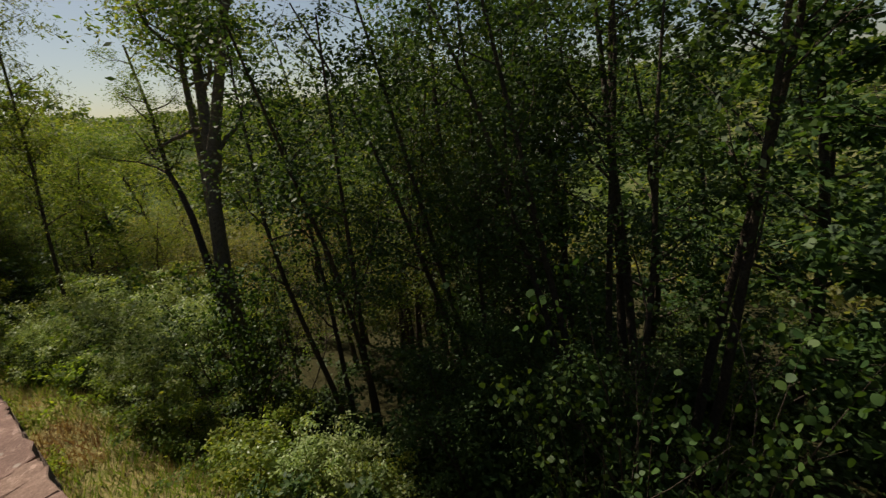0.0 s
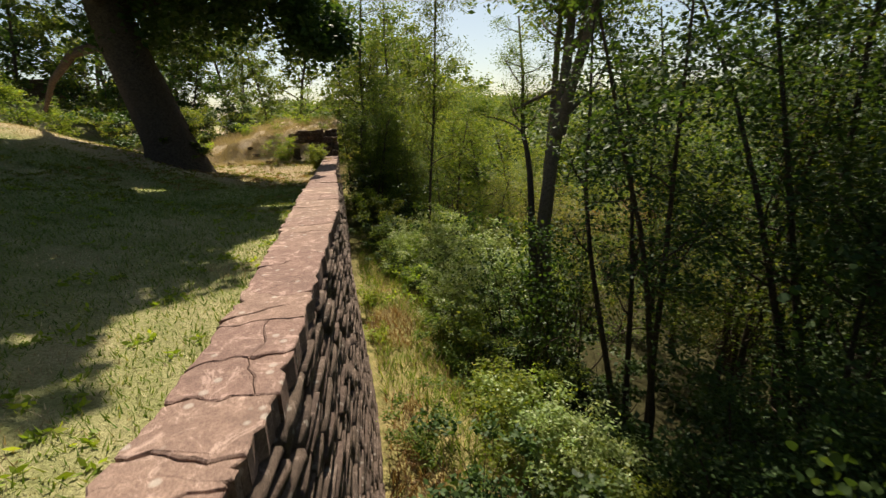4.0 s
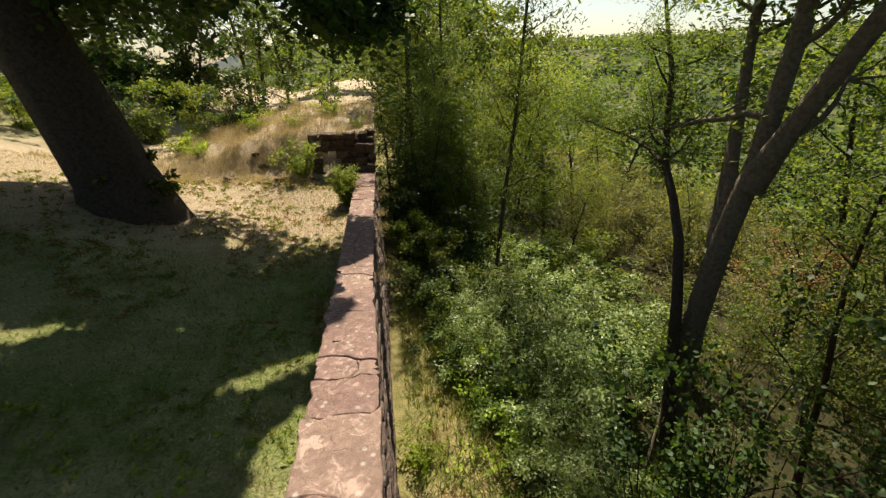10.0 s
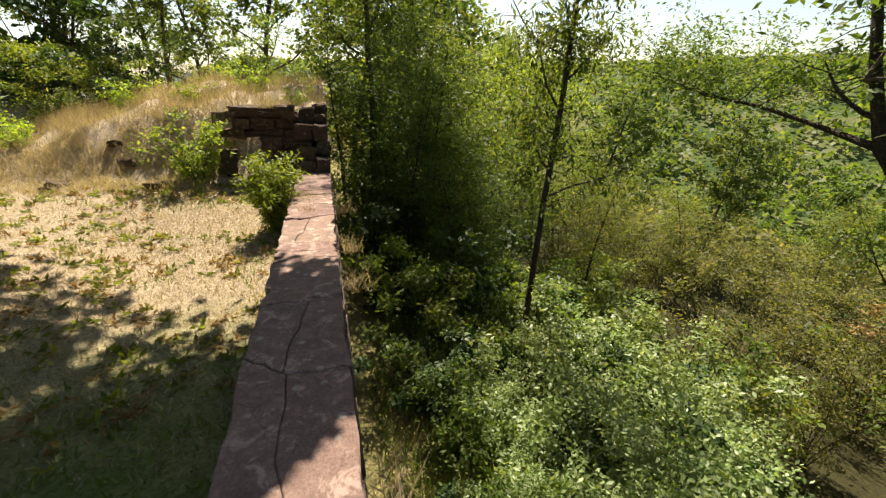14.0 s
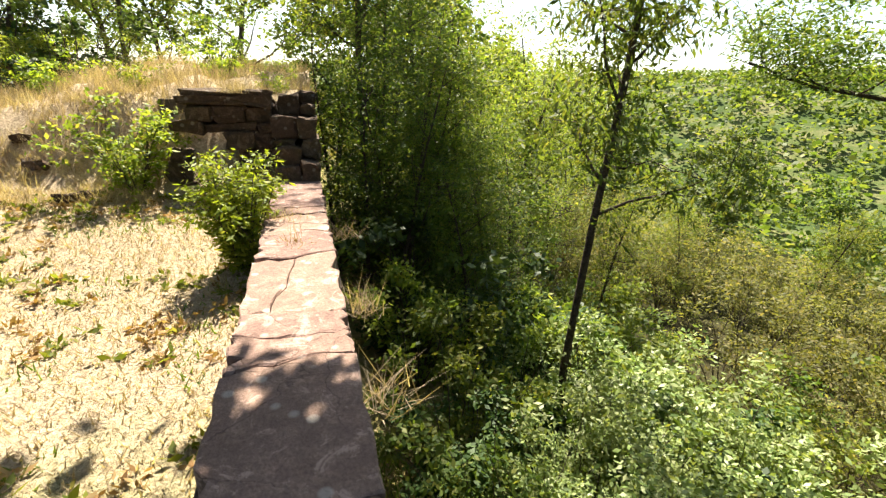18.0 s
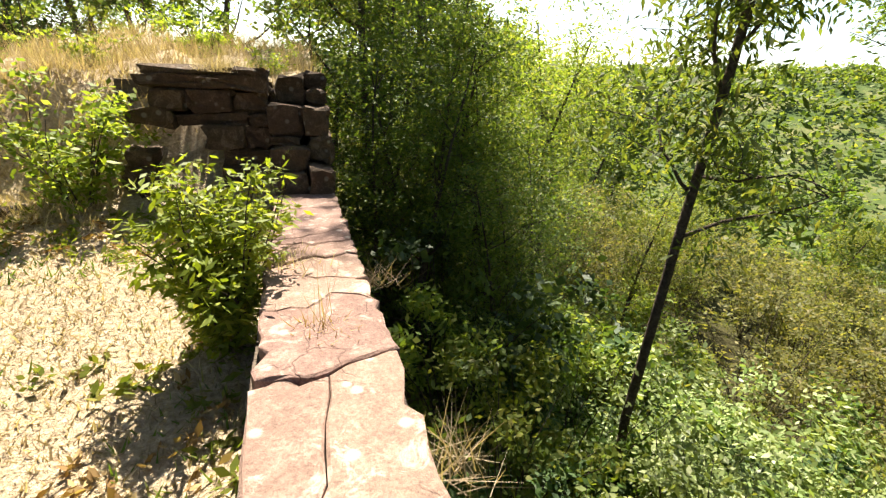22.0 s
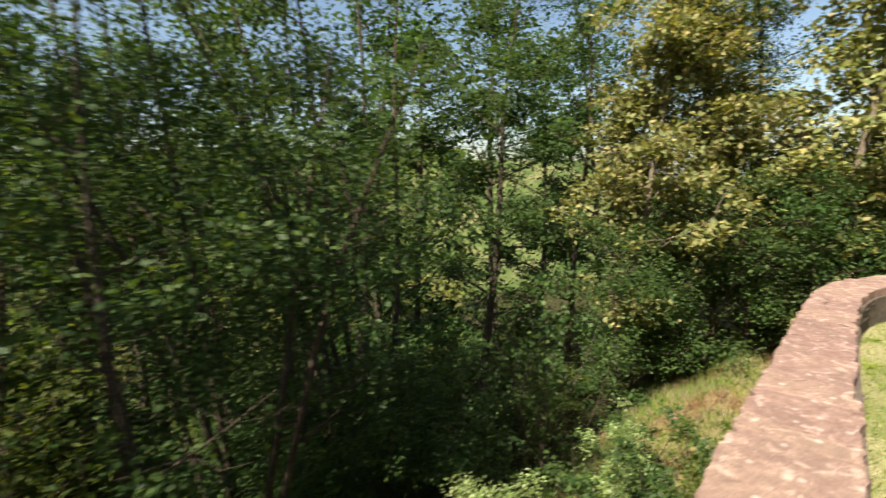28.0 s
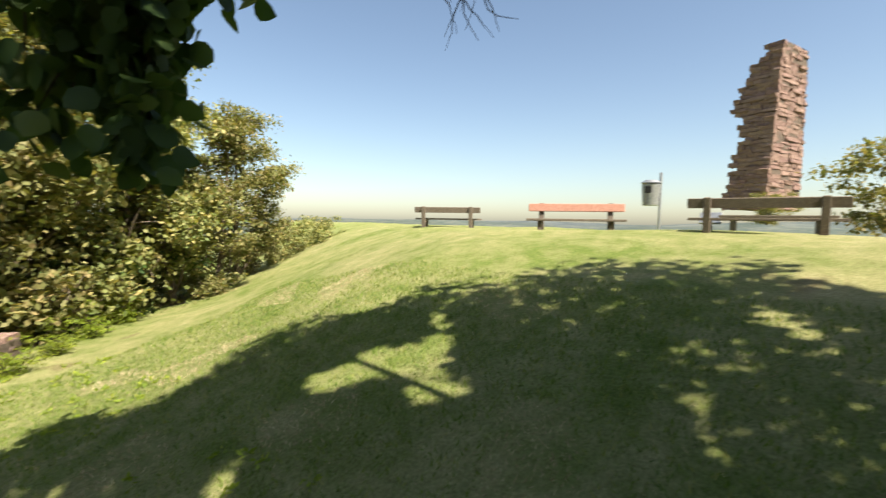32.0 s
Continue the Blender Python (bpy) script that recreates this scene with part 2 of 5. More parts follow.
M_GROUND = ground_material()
_m = Mat("bark")
_g = _m.noise(22, 5, 0.7, 0.5)
M_BARK = _m.base(_m.ramp(_g, [(0.3, (0.035, 0.026, 0.02)), (0.7, (0.12, 0.092, 0.07))]), 0.95, 0.1).bump(_g, 1.0, 0.04).m
_m = Mat("pale_bark")
_g = _m.noise(16, 5, 0.7, 0.3)
M_BARK_PALE = _m.base(_m.ramp(_g, [(0.3, (0.09, 0.07, 0.05)), (0.7, (0.24, 0.19, 0.145))]), 0.95, 0.1).bump(_g, 1.0, 0.03).m
# leaf colours carry some light: darker for the shaded grove, paler for sunlit growth
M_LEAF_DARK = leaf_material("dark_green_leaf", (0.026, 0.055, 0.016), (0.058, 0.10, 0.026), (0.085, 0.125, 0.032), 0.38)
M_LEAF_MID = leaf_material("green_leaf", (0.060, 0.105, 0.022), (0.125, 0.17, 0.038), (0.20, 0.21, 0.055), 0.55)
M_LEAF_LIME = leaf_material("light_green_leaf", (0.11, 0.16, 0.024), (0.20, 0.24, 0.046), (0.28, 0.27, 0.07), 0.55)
M_LEAF_OLIVE = leaf_material("olive_shrub_leaf", (0.10, 0.115, 0.034), (0.19, 0.19, 0.062), (0.27, 0.23, 0.10), 0.55)
M_LEAF_GOLD = leaf_material("early_autumn_leaf", (0.11, 0.14, 0.045), (0.24, 0.23, 0.09), (0.36, 0.29, 0.13), 0.36)
M_LEAF_FRESH = leaf_material("bright_shrub_leaf", (0.13, 0.20, 0.022), (0.25, 0.33, 0.045), (0.36, 0.40, 0.07), 0.52)
# whitish sun glints on the elder put into its leaf colour
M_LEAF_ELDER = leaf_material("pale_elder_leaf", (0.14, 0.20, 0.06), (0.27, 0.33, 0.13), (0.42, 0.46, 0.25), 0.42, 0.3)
M_GRASS = leaf_material("grass_blade", (0.07, 0.125, 0.018), (0.16, 0.22, 0.04), (0.30, 0.29, 0.10), 0.35, 0.6)
M_STRAW = leaf_material("dry_grass_blade", (0.23, 0.175, 0.115), (0.40, 0.315, 0.22), (0.54, 0.45, 0.33), 0.3, 0.7)
M_RUST = leaf_material("dead_bracken", (0.16, 0.085, 0.035), (0.30, 0.19, 0.09), (0.38, 0.28, 0.15), 0.3, 0.8)


# ---- mesh helpers ----
def fast_mesh(name, verts, faces):
    """A mesh from an n x 3 array and an m x k index array."""
    me = bpy.data.meshes.new(name)
    verts, faces = np.asarray(verts, np.float32), np.asarray(faces, np.int32)
    m, k = faces.shape
    me.vertices.add(len(verts))
    me.vertices.foreach_set("co", verts.ravel())
    me.loops.add(m * k)
    me.loops.foreach_set("vertex_index", faces.ravel())
    me.polygons.add(m)
    me.polygons.foreach_set("loop_start", np.arange(0, m * k, k, dtype=np.int32))
    me.update(calc_edges=True)
    return me


def mesh_part(name, me, material, parent=None, label="", smooth=False):
    ob = new(name, me)
    if material and not me.materials:
        me.materials.append(material)
    if smooth:
        me.polygons.foreach_set("use_smooth", np.ones(len(me.polygons), bool))
    if parent:
        ob.parent = parent
    if label:
        ob["label"] = label
    return ob


def part(name, bm, material, parent=None, label="", smooth=False):
    me = bpy.data.meshes.new(name)
    bm.to_mesh(me)
    bm.free()
    return mesh_part(name, me, material, parent, label, smooth)


def box(bm, size, at=(0, 0, 0), turn=None, bevel=0.0):
    m = Matrix.Translation(at) @ (turn or Matrix()) @ Matrix.Diagonal((*size, 1))
    r = bmesh.ops.create_cube(bm, size=1, matrix=m)
    if bevel:
        bmesh.ops.bevel(bm, geom=list({e for v in r["verts"] for e in v.link_edges}), offset=bevel, segments=1, affect="EDGES")
    return r["verts"]


def empty(name, at=(0, 0, 0)):
    ob = new(name)
    ob.location = at
    return ob


def tube(path, radii, sides=7):
    """Vertices and quads of a tapered tube along an n x 3 path."""
    path, radii = np.asarray(path, float), np.asarray(radii, float)
    d = np.gradient(path, axis=0)
    d /= np.linalg.norm(d, axis=1)[:, None] + 1e-9
    ref = np.array([1.0, 0.13, 0.05]) if abs(d[0, 2]) > 0.5 else np.array([0.1, 0.1, 1.0])
    a = np.cross(d, ref)
    a /= np.linalg.norm(a, axis=1)[:, None] + 1e-9
    b = np.cross(d, a)
    w = np.linspace(0, 2 * np.pi, sides, endpoint=False)
    v = path[:, None] + radii[:, None, None] * (np.cos(w)[None, :, None] * a[:, None] + np.sin(w)[None, :, None] * b[:, None])
    n = len(path)
    i, j = np.meshgrid(np.arange(n - 1), np.arange(sides), indexing="ij")
    j2 = (j + 1) % sides
    f = np.stack([i * sides + j, i * sides + j2, (i + 1) * sides + j2, (i + 1) * sides + j], -1).reshape(-1, 4)
    return v.reshape(-1, 3), f


def join(pieces):
    vs, fs, k = [], [], 0
    for v, f in pieces:
        vs.append(v)
        fs.append(f + k)
        k += len(v)
    return np.concatenate(vs), np.concatenate(fs)


def leaves(rng, at, length, width, droop=0.35, flat=0.5):
    """Folded diamond leaves, one at each point."""
    n = len(at)
    d = rng.normal(size=(n, 3))
    d[:, 2] = d[:, 2] * 0.5 - droop
    d /= np.linalg.norm(d, axis=1)[:, None]
    up = rng.normal(size=(n, 3)) * (1 - flat)
    up[:, 2] += flat * 1.6
    s = np.cross(d, up)
    s /= np.linalg.norm(s, axis=1)[:, None] + 1e-9
    nrm = np.cross(s, d)
    k = rng.uniform(0.65, 1.35, (n, 1))
    ln, wd = length * k, width * k
    v = np.stack([at, at + d * ln * 0.5 + s * wd * 0.5 - nrm * ln * 0.06, at + d * ln - nrm * ln * 0.10, at + d * ln * 0.45 - s * wd * 0.5 - nrm * ln * 0.06], 1)
    f = np.arange(n * 4).reshape(-1, 4)
    return v.reshape(-1, 3), f


def round_leaves(rng, at, length, width, droop=0.8):
    """Broad ovate leaves of two halves folded on the midrib."""
    n = len(at)
    d = rng.normal(size=(n, 3)) * 0.6
    d[:, 2] -= droop
    d /= np.linalg.norm(d, axis=1)[:, None]
    s = np.cross(d, rng.normal(size=(n, 3)))
    s /= np.linalg.norm(s, axis=1)[:, None] + 1e-9
    nrm = np.cross(s, d)
    k = rng.uniform(0.7, 1.25, (n, 1))
    ln, wd = length * k, width * k
    rim = [(0.0, 0.0, 0.0), (0.12, 0.34, 0.03), (0.42, 0.5, 0.07), (0.75, 0.32, 0.03), (1.0, 0.0, -0.05)]
    pts = [at + d * ln * a + s * wd * b0 + nrm * ln * c for a, b0, c in rim] + [at + d * ln * a - s * wd * b0 + nrm * ln * c for a, b0, c in rim[1:4]]
    v = np.stack(pts, 1).reshape(-1, 3)
    f = np.concatenate([np.arange(n)[:, None] * 8 + np.array(q) for q in ((0, 1, 2, 4), (2, 3, 4, 4), (0, 4, 6, 5), (6, 4, 7, 7))])
    q = f[f[:, 2] != f[:, 3]]
    t3 = f[f[:, 2] == f[:, 3]][:, :3]
    tri = np.concatenate([q[:, [0, 1, 2]], q[:, [0, 2, 3]], t3])
    return v, tri


def blades(rng, at, height, width, lean=0.5):
    """Grass blades: narrow bent triangles standing at the points."""
    n = len(at)
    w = rng.uniform(0, 2 * np.pi, n)
    s = np.stack([np.cos(w), np.sin(w), 0 * w], 1)
    h = height * rng.uniform(0.5, 1.4, (n, 1))
    tip = rng.normal(size=(n, 3)) * lean
    tip[:, 2] = 1
    tip /= np.linalg.norm(tip, axis=1)[:, None]
    v = np.stack([at - s * width * 0.5, at + s * width * 0.5, at + tip * h], 1)
    return v.reshape(-1, 3), np.arange(n * 3).reshape(-1, 3)


def wander(rng, start, way, length, n, wobble=0.12, lift=0.0):
    """A crooked path from a point along a direction."""
    p, d = [np.array(start, float)], np.array(way, float) / np.linalg.norm(way)
    for _ in range(n - 1):
        d = d + rng.normal(size=3) * wobble + np.array((0, 0, lift))
        d /= np.linalg.norm(d)
        p.append(p[-1] + d * length / (n - 1))
    return np.array(p)


def branch_tree(rng, stems, limbs, limb_len, twigs, twig_len, spread=0.7, lift=0.06, start=0.35):
    """Tubes of stems, limbs and twigs, and the twig points that carry leaves. stems: list of (path, r0, r1)."""
    trunk, limb_parts, tips = [], [], []
    for path, r0, r1 in stems:
        path = np.asarray(path, float)
        rad = np.linspace(r0, r1, len(path))
        rad[0] *= 1.35
        trunk.append(tube(path, rad, 9))
        for k in range(limbs):
            u = start + (0.98 - start) * (k + rng.uniform(0, 0.9)) / limbs
            q = u * (len(path) - 1)
            i = min(int(q), len(path) - 2)
            p = path[i] + (path[i + 1] - path[i]) * (q - i)
            w = k * 2.4 + rng.uniform(-0.5, 0.5)
            way = np.array([np.cos(w) * spread, np.sin(w) * spread, rng.uniform(0.25, 0.9)])
            ll = limb_len * (1.15 - 0.6 * u) * rng.uniform(0.75, 1.2)
            lp = wander(rng, p, way, ll, 7, 0.16, lift)
            lr = max(0.012, (r0 + (r1 - r0) * u) * 0.5)
            pieces = [tube(lp, np.linspace(lr, lr * 0.25, 7), 6)]
            for _ in range(twigs):
                j = rng.integers(2, 7)
                tw = rng.normal(size=3)
                tw[2] = abs(tw[2]) * 0.3 + 0.1
                tp = wander(rng, lp[j], tw, twig_len * rng.uniform(0.6, 1.3), 4, 0.25, 0.02)
                pieces.append(tube(tp, np.linspace(lr * 0.3, lr * 0.1, 4), 4))
                tips.append(tp[1:])
            tips.append(lp[4:])
            limb_parts.append(join(pieces))
    return trunk, limb_parts, np.concatenate(tips)


def tree(name, rng, stems, label, leaf, bark, n_leaves=14000, size=(0.14, 0.075), clump=0.32, limbs=9, limb_len=3.2, twigs=7, twig_len=1.2, droop=0.3, spread=0.8, start=0.3, lift=0.05, category="tree", group=""):
    trunk, limb_parts, tips = branch_tree(rng, stems, limbs, limb_len, twigs, twig_len, spread, lift, start)
    root = tagged(empty(name), label, category, group)
    for t0 in trunk:
        mesh_part("trunk", fast_mesh("trunk", *t0), bark, root, smooth=True)
    for lp in limb_parts:
        mesh_part("limb", fast_mesh("limb", *lp), bark, root, smooth=True)
    centres = tips[rng.integers(0, len(tips), max(40, n_leaves // 48))] + rng.normal(size=(max(40, n_leaves // 48), 3)) * clump * 0.6
    spread_of = rng.uniform(0.35, 0.8, len(centres))
    pick = rng.integers(0, len(centres), n_leaves)
    at = centres[pick] + rng.normal(size=(n_leaves, 3)) * clump * spread_of[pick][:, None] * np.array((1, 1, 0.6))
    mesh_part("crown", fast_mesh("crown", *leaves(rng, at, size[0], size[1], droop)), leaf, root)
    return root


def shrub(name, rng, radius, height, label, leaf, bark, n_leaves=2500, size=(0.10, 0.05), stems=9, category="bush", group="", droop=0.2, broad=False, per=95):
    """A shrub of arching stems with leaves along them."""
    root = tagged(empty(name), label, category, group)
    pts = []
    for k in range(stems):
        w = k * 2.4 + rng.uniform(-0.4, 0.4)
        r = rng.uniform(0.25, 1.0)
        way = np.array([np.cos(w) * radius * r, np.sin(w) * radius * r, height * rng.uniform(0.75, 1.1)])
        p = wander(rng, (np.cos(w) * 0.05, np.sin(w) * 0.05, 0), way, np.linalg.norm(way), 7, 0.13, 0.0)
        mesh_part("stem", fast_mesh("stem", *tube(p, np.linspace(0.003 + height * 0.005, 0.002, 7), 5)), bark, root)
        pts.append(p[1:])
    pts = np.concatenate(pts)
    m = max(22, n_leaves // per)
    centres = pts[rng.integers(0, len(pts), m)] + rng.normal(size=(m, 3)) * np.array((radius * 0.2, radius * 0.2, height * 0.07))
    at = centres[rng.integers(0, m, n_leaves)] + rng.normal(size=(n_leaves, 3)) * np.array((radius * 0.115, radius * 0.115, height * 0.04))
    at[:, 2] = np.abs(at[:, 2])
    mesh_part("foliage", fast_mesh("foliage", *(round_leaves(rng, at, size[0], size[1], 0.35) if broad else leaves(rng, at, size[0], size[1], droop))), leaf, root)
    return root


def put(ob, x, y, z, turn=0.0, scale=1.0, zs=1.0):
    """A further copy of a thing, turned and scaled."""
    c = copy_thing(ob, pose(x, y, z, 0, 0, turn))
    c.scale = (scale, scale, scale * zs)
    return c


# ---- the lie of the land ----
SLOPE = 0.0


def wall_z(y):
    """Height of the wall's top along its length."""
    return (y - 20.0) * SLOPE


def sstep(a, b, v):
    t = np.clip((v - a) / (b - a), 0, 1)
    return t * t * (3 - 2 * t)


def lawn_z(x, y):
    """Height of the lawn: a bank that climbs west from the wall to a crest."""
    x, y = np.asarray(x, float), np.asarray(y, float)
    d = -x - 0.5 - 0.60 * np.clip(6.0 - y, 0, 20)
    yy = np.clip(y, -14, 26)
    z = (yy - 20) * SLOPE - 0.47 + 0.08 * sstep(12, 18, y)
    late = 5.0 * sstep(17, 24, y)
    z = z + 2.35 * sstep(0.3 + late, 10.5 + late, d) - 0.35 * sstep(13, 24, d) * d * 0.1 * (1 - sstep(20, 30, y))
    z = z + 0.24 * sstep(18.2, 20.8, y)
    bank = sstep(20.5, 21.6, y + 0.12 * x) * sstep(-6.5, -1.6, x)
    z = z + bank * (0.84 - z) * 0.93
    z = z + 0.045 * bank * (np.sin(5.3 * x + 2.1 * y) + np.sin(3.7 * y - 4.1 * x + 1.0) + 0.6 * np.sin(9.1 * x + 7.3 * y))
    z = z + 0.36 * sstep(21.6, 24.2, y) * sstep(-8, -4, x)
    z = z + 0.5 * sstep(24, 34, y) * sstep(-2, -9, x)
    return z + 0.05 * np.sin(x * 0.9 + 0.4) * np.cos(y * 0.7) + 0.02 * np.sin(2.7 * x + y * 1.9)


def outer_z(x, y):
    """Height of the wooded slope below the wall and of the country out to the horizon."""
    x, y = np.asarray(x, float), np.asarray(y, float)
    yc = np.clip(y, -10, 26)
    base = (yc - 20) * SLOPE - 3.1
    e = np.clip(x - 1.3, 0, None)
    drop = 0.75 * np.clip(e, 0, 3.5) + 0.38 * np.clip(e - 3.5, 0, 11) + 0.25 * np.clip(e - 14.5, 0, 60)
    z = base - drop
    r = np.hypot(x, y - 12)
    far = -34 + 44 * sstep(130, 330, r) * sstep(-30, 60, x + 0.3 * y) - 6 * sstep(400, 800, r) + 46 * sstep(1200, 2300, r) * (1 - 0.6 * sstep(-30, 60, x))
    far = far + (4 * np.sin(x * 0.011 + 1) * np.cos(y * 0.013)) * sstep(100, 400, r) + (13 * np.sin(x * 0.0031 + y * 0.0021 + 2) + 9 * np.sin(y * 0.0047 - x * 0.001)) * sstep(800, 2000, r)
    k = sstep(55, 120, r)
    west = sstep(-2, -14, x)
    z = z * (1 - k) + far * k
    z = z - west * 3.0 * (1 - k)
    return z + 0.12 * np.sin(x * 1.3 + 2) * np.cos(y * 1.1) * (1 - k)


def heightfield(name, xs, ys, fn):
    X, Y = np.meshgrid(xs, ys, indexing="ij")
    v = np.stack([X, Y, fn(X, Y)], -1).reshape(-1, 3)
    n, m = len(xs), len(ys)
    i, j = np.meshgrid(np.arange(n - 1), np.arange(m - 1), indexing="ij")
    f = np.stack([i * m + j, (i + 1) * m + j, (i + 1) * m + j + 1, i * m + j + 1], -1).reshape(-1, 4)
    return fast_mesh(name, v, f)


# outer line of the wall's top, from the south-west end round the bend to the ruin
WALL = [(-3.7, 0.0), (-2.9, 1.2), (-1.85, 2.6), (-1.05, 3.75), (-0.5, 4.6), (-0.2, 5.2), (-0.05, 5.9), (0.0, 6.8), (0.07, 8.6), (0.14, 10.4), (0.11, 12.2), (0.03, 14.2), (0.0, 16.4), (0.0, 18.0), (0.0, 20.4)]
EDGE = [(-17.0, -22.0), (-9.5, -9.0), (-5.0, -1.6)] + WALL      # where the lawn ends, on past the wall


def wall_at(s):
    """Point on the outer line, unit way along it, for a distance from the south-west end."""
    for (x0, y0), (x1, y1) in zip(WALL, WALL[1:]):
        d = math.hypot(x1 - x0, y1 - y0)
        if s <= d or (x1, y1) == WALL[-1]:
            w = ((x1 - x0) / d, (y1 - y0) / d)
            return x0 + w[0] * s, y0 + w[1] * s, w
        s -= d


WALL_LEN = sum(math.hypot(b[0] - a[0], b[1] - a[1]) for a, b in zip(WALL, WALL[1:]))


def wall_width(y):
    return 0.45 + 0.16 * math.exp(-((y - 10.8) / 2.6) ** 2)


def wall_line_x(y):
    """x of the outer line at a given y."""
    return np.interp(y, [p[1] for p in EDGE], [p[0] for p in EDGE])


def lawn_fn(X, Y):
    """The lawn sheet runs in under the wall and falls away beyond it."""
    z = lawn_z(X, Y)
    edge = wall_line_x(Y) - 0.25
    return np.where((X > edge) & (Y < 20.6), np.minimum(z, z - (X - edge) * 4), z)


lawn = mesh_part("lawn", heightfield("lawn", np.concatenate([np.arange(-46, -14, 1.0), np.arange(-14, 0.15, 0.2)]), np.concatenate([np.arange(-22, -4, 0.6), np.arange(-4, 26, 0.22), np.arange(26, 50, 0.8)]), lawn_fn), M_LAWN, smooth=True)
tagged(lawn, "mown lawn, green in shade and straw-dry in the sun", "lawn", kind="structure")

rr = np.concatenate([[0.0], np.geomspace(1.0, 3400, 120)])
aa = np.linspace(0, 2 * np.pi, 181)
RR, AA = np.meshgrid(rr, aa, indexing="ij")
GX, GY = RR * np.cos(AA) + 4, RR * np.sin(AA) + 10
gi, gj = np.meshgrid(np.arange(len(rr) - 1), np.arange(180), indexing="ij")
GF = np.stack([gi * 181 + gj, (gi + 1) * 181 + gj, (gi + 1) * 181 + gj + 1, gi * 181 + gj + 1], -1).reshape(-1, 4)
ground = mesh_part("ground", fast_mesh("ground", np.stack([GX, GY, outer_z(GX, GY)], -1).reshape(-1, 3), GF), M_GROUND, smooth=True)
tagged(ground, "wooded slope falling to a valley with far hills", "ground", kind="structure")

# ---- the terrace wall ----
wall = tagged(empty("wall_terrace"), "low sandstone terrace wall with cracked flat coping", "wall", kind="structure")


def wall_core():
    bm = bmesh.new()
    rings = []
    n = 60
    for k in range(n + 1):
        x, y, w = wall_at(WALL_LEN * k / n)
        o = (w[1], -w[0])
        wd, z = wall_width(y), wall_z(y) - 0.10
        bat = 0.10 - 0.06 * float(sstep(9, 14, y))
        pts = [(0.0, z), (bat * 3.4, z - 3.6), (-wd + 0.02, z - 3.6), (-wd + 0.03, z)]
        rings.append([bm.verts.new((x + o[0] * (a - 0.04), y + o[1] * (a - 0.04), b)) for a, b in pts])
    for r0, r1 in zip(rings, rings[1:]):
        for i in range(4):
            bm.faces.new((r0[i], r0[(i + 1) % 4], r1[(i + 1) % 4], r1[i]))
    bm.faces.new(rings[0])
    bm.faces.new(rings[-1][::-1])
    bmesh.ops.recalc_face_normals(bm, faces=bm.faces)
    return part("wall_core", bm, M_CORE, wall)


wall_core()
rs = np.random.default_rng(11)


def slab(rng, ln, wd, th, rough=0.03):
    """A rough flat stone: a subdivided box with worn, uneven edges. x along, y across, z up; its top at z = 0."""
    nx, ny = max(2, int(ln / 0.16)), max(2, int(wd / 0.16))
    gx, gy = np.linspace(-ln / 2, ln / 2, nx + 1), np.linspace(-wd / 2, wd / 2, ny + 1)
    X, Y = np.meshgrid(gx, gy, indexing="ij")
    edge = (np.abs(X) > ln / 2 - 1e-6) | (np.abs(Y) > wd / 2 - 1e-6)
    jx, jy = rng.normal(size=X.shape) * rough, rng.normal(size=X.shape) * rough
    top = np.stack([X + jx * edge * 0.7, Y + jy * edge, rng.normal(size=X.shape) * rough * 0.18 - edge * np.abs(rng.normal(size=X.shape)) * rough * 0.5], -1)
    bot = top.copy()
    bot[..., 2] = -th
    n, m = X.shape
    v = np.concatenate([top.reshape(-1, 3), bot.reshape(-1, 3)])
    i, j = np.meshgrid(np.arange(n - 1), np.arange(m - 1), indexing="ij")
    q = np.stack([i * m + j, (i + 1) * m + j, (i + 1) * m + j + 1, i * m + j + 1], -1).reshape(-1, 4)
    rim = [(i, 0) for i in range(n)] + [(n - 1, j) for j in range(1, m)] + [(i, m - 1) for i in range(n - 2, -1, -1)] + [(0, j) for j in range(m - 2, 0, -1)]
    ids = [a * m + b for a, b in rim]
    k = n * m
    side = [(b, a, a + k, b + k) for a, b in zip(ids, ids[1:] + ids[:1])]
    return v, np.concatenate([q, np.array(side)])


def along(s, off, z, ln_turn=0.0):
    """Pose of a stone on the wall: s along, off across towards the lawn."""
    x, y, w = wall_at(s)
    a = math.degrees(math.atan2(w[1], w[0]))
    return pose(x - w[1] * off, y + w[0] * off, z, 0, 0, a + ln_turn) @ pose(0, 0, 0, 0, -math.degrees(math.atan(SLOPE * w[1])), 0)


def wavy(n, amp):
    """A wandering line of n offsets that starts and ends freely."""
    v = np.cumsum(rs.normal(size=n)) * amp
    return v - np.linspace(v[0], v[-1], n) * rs.uniform(0.4, 1.0)


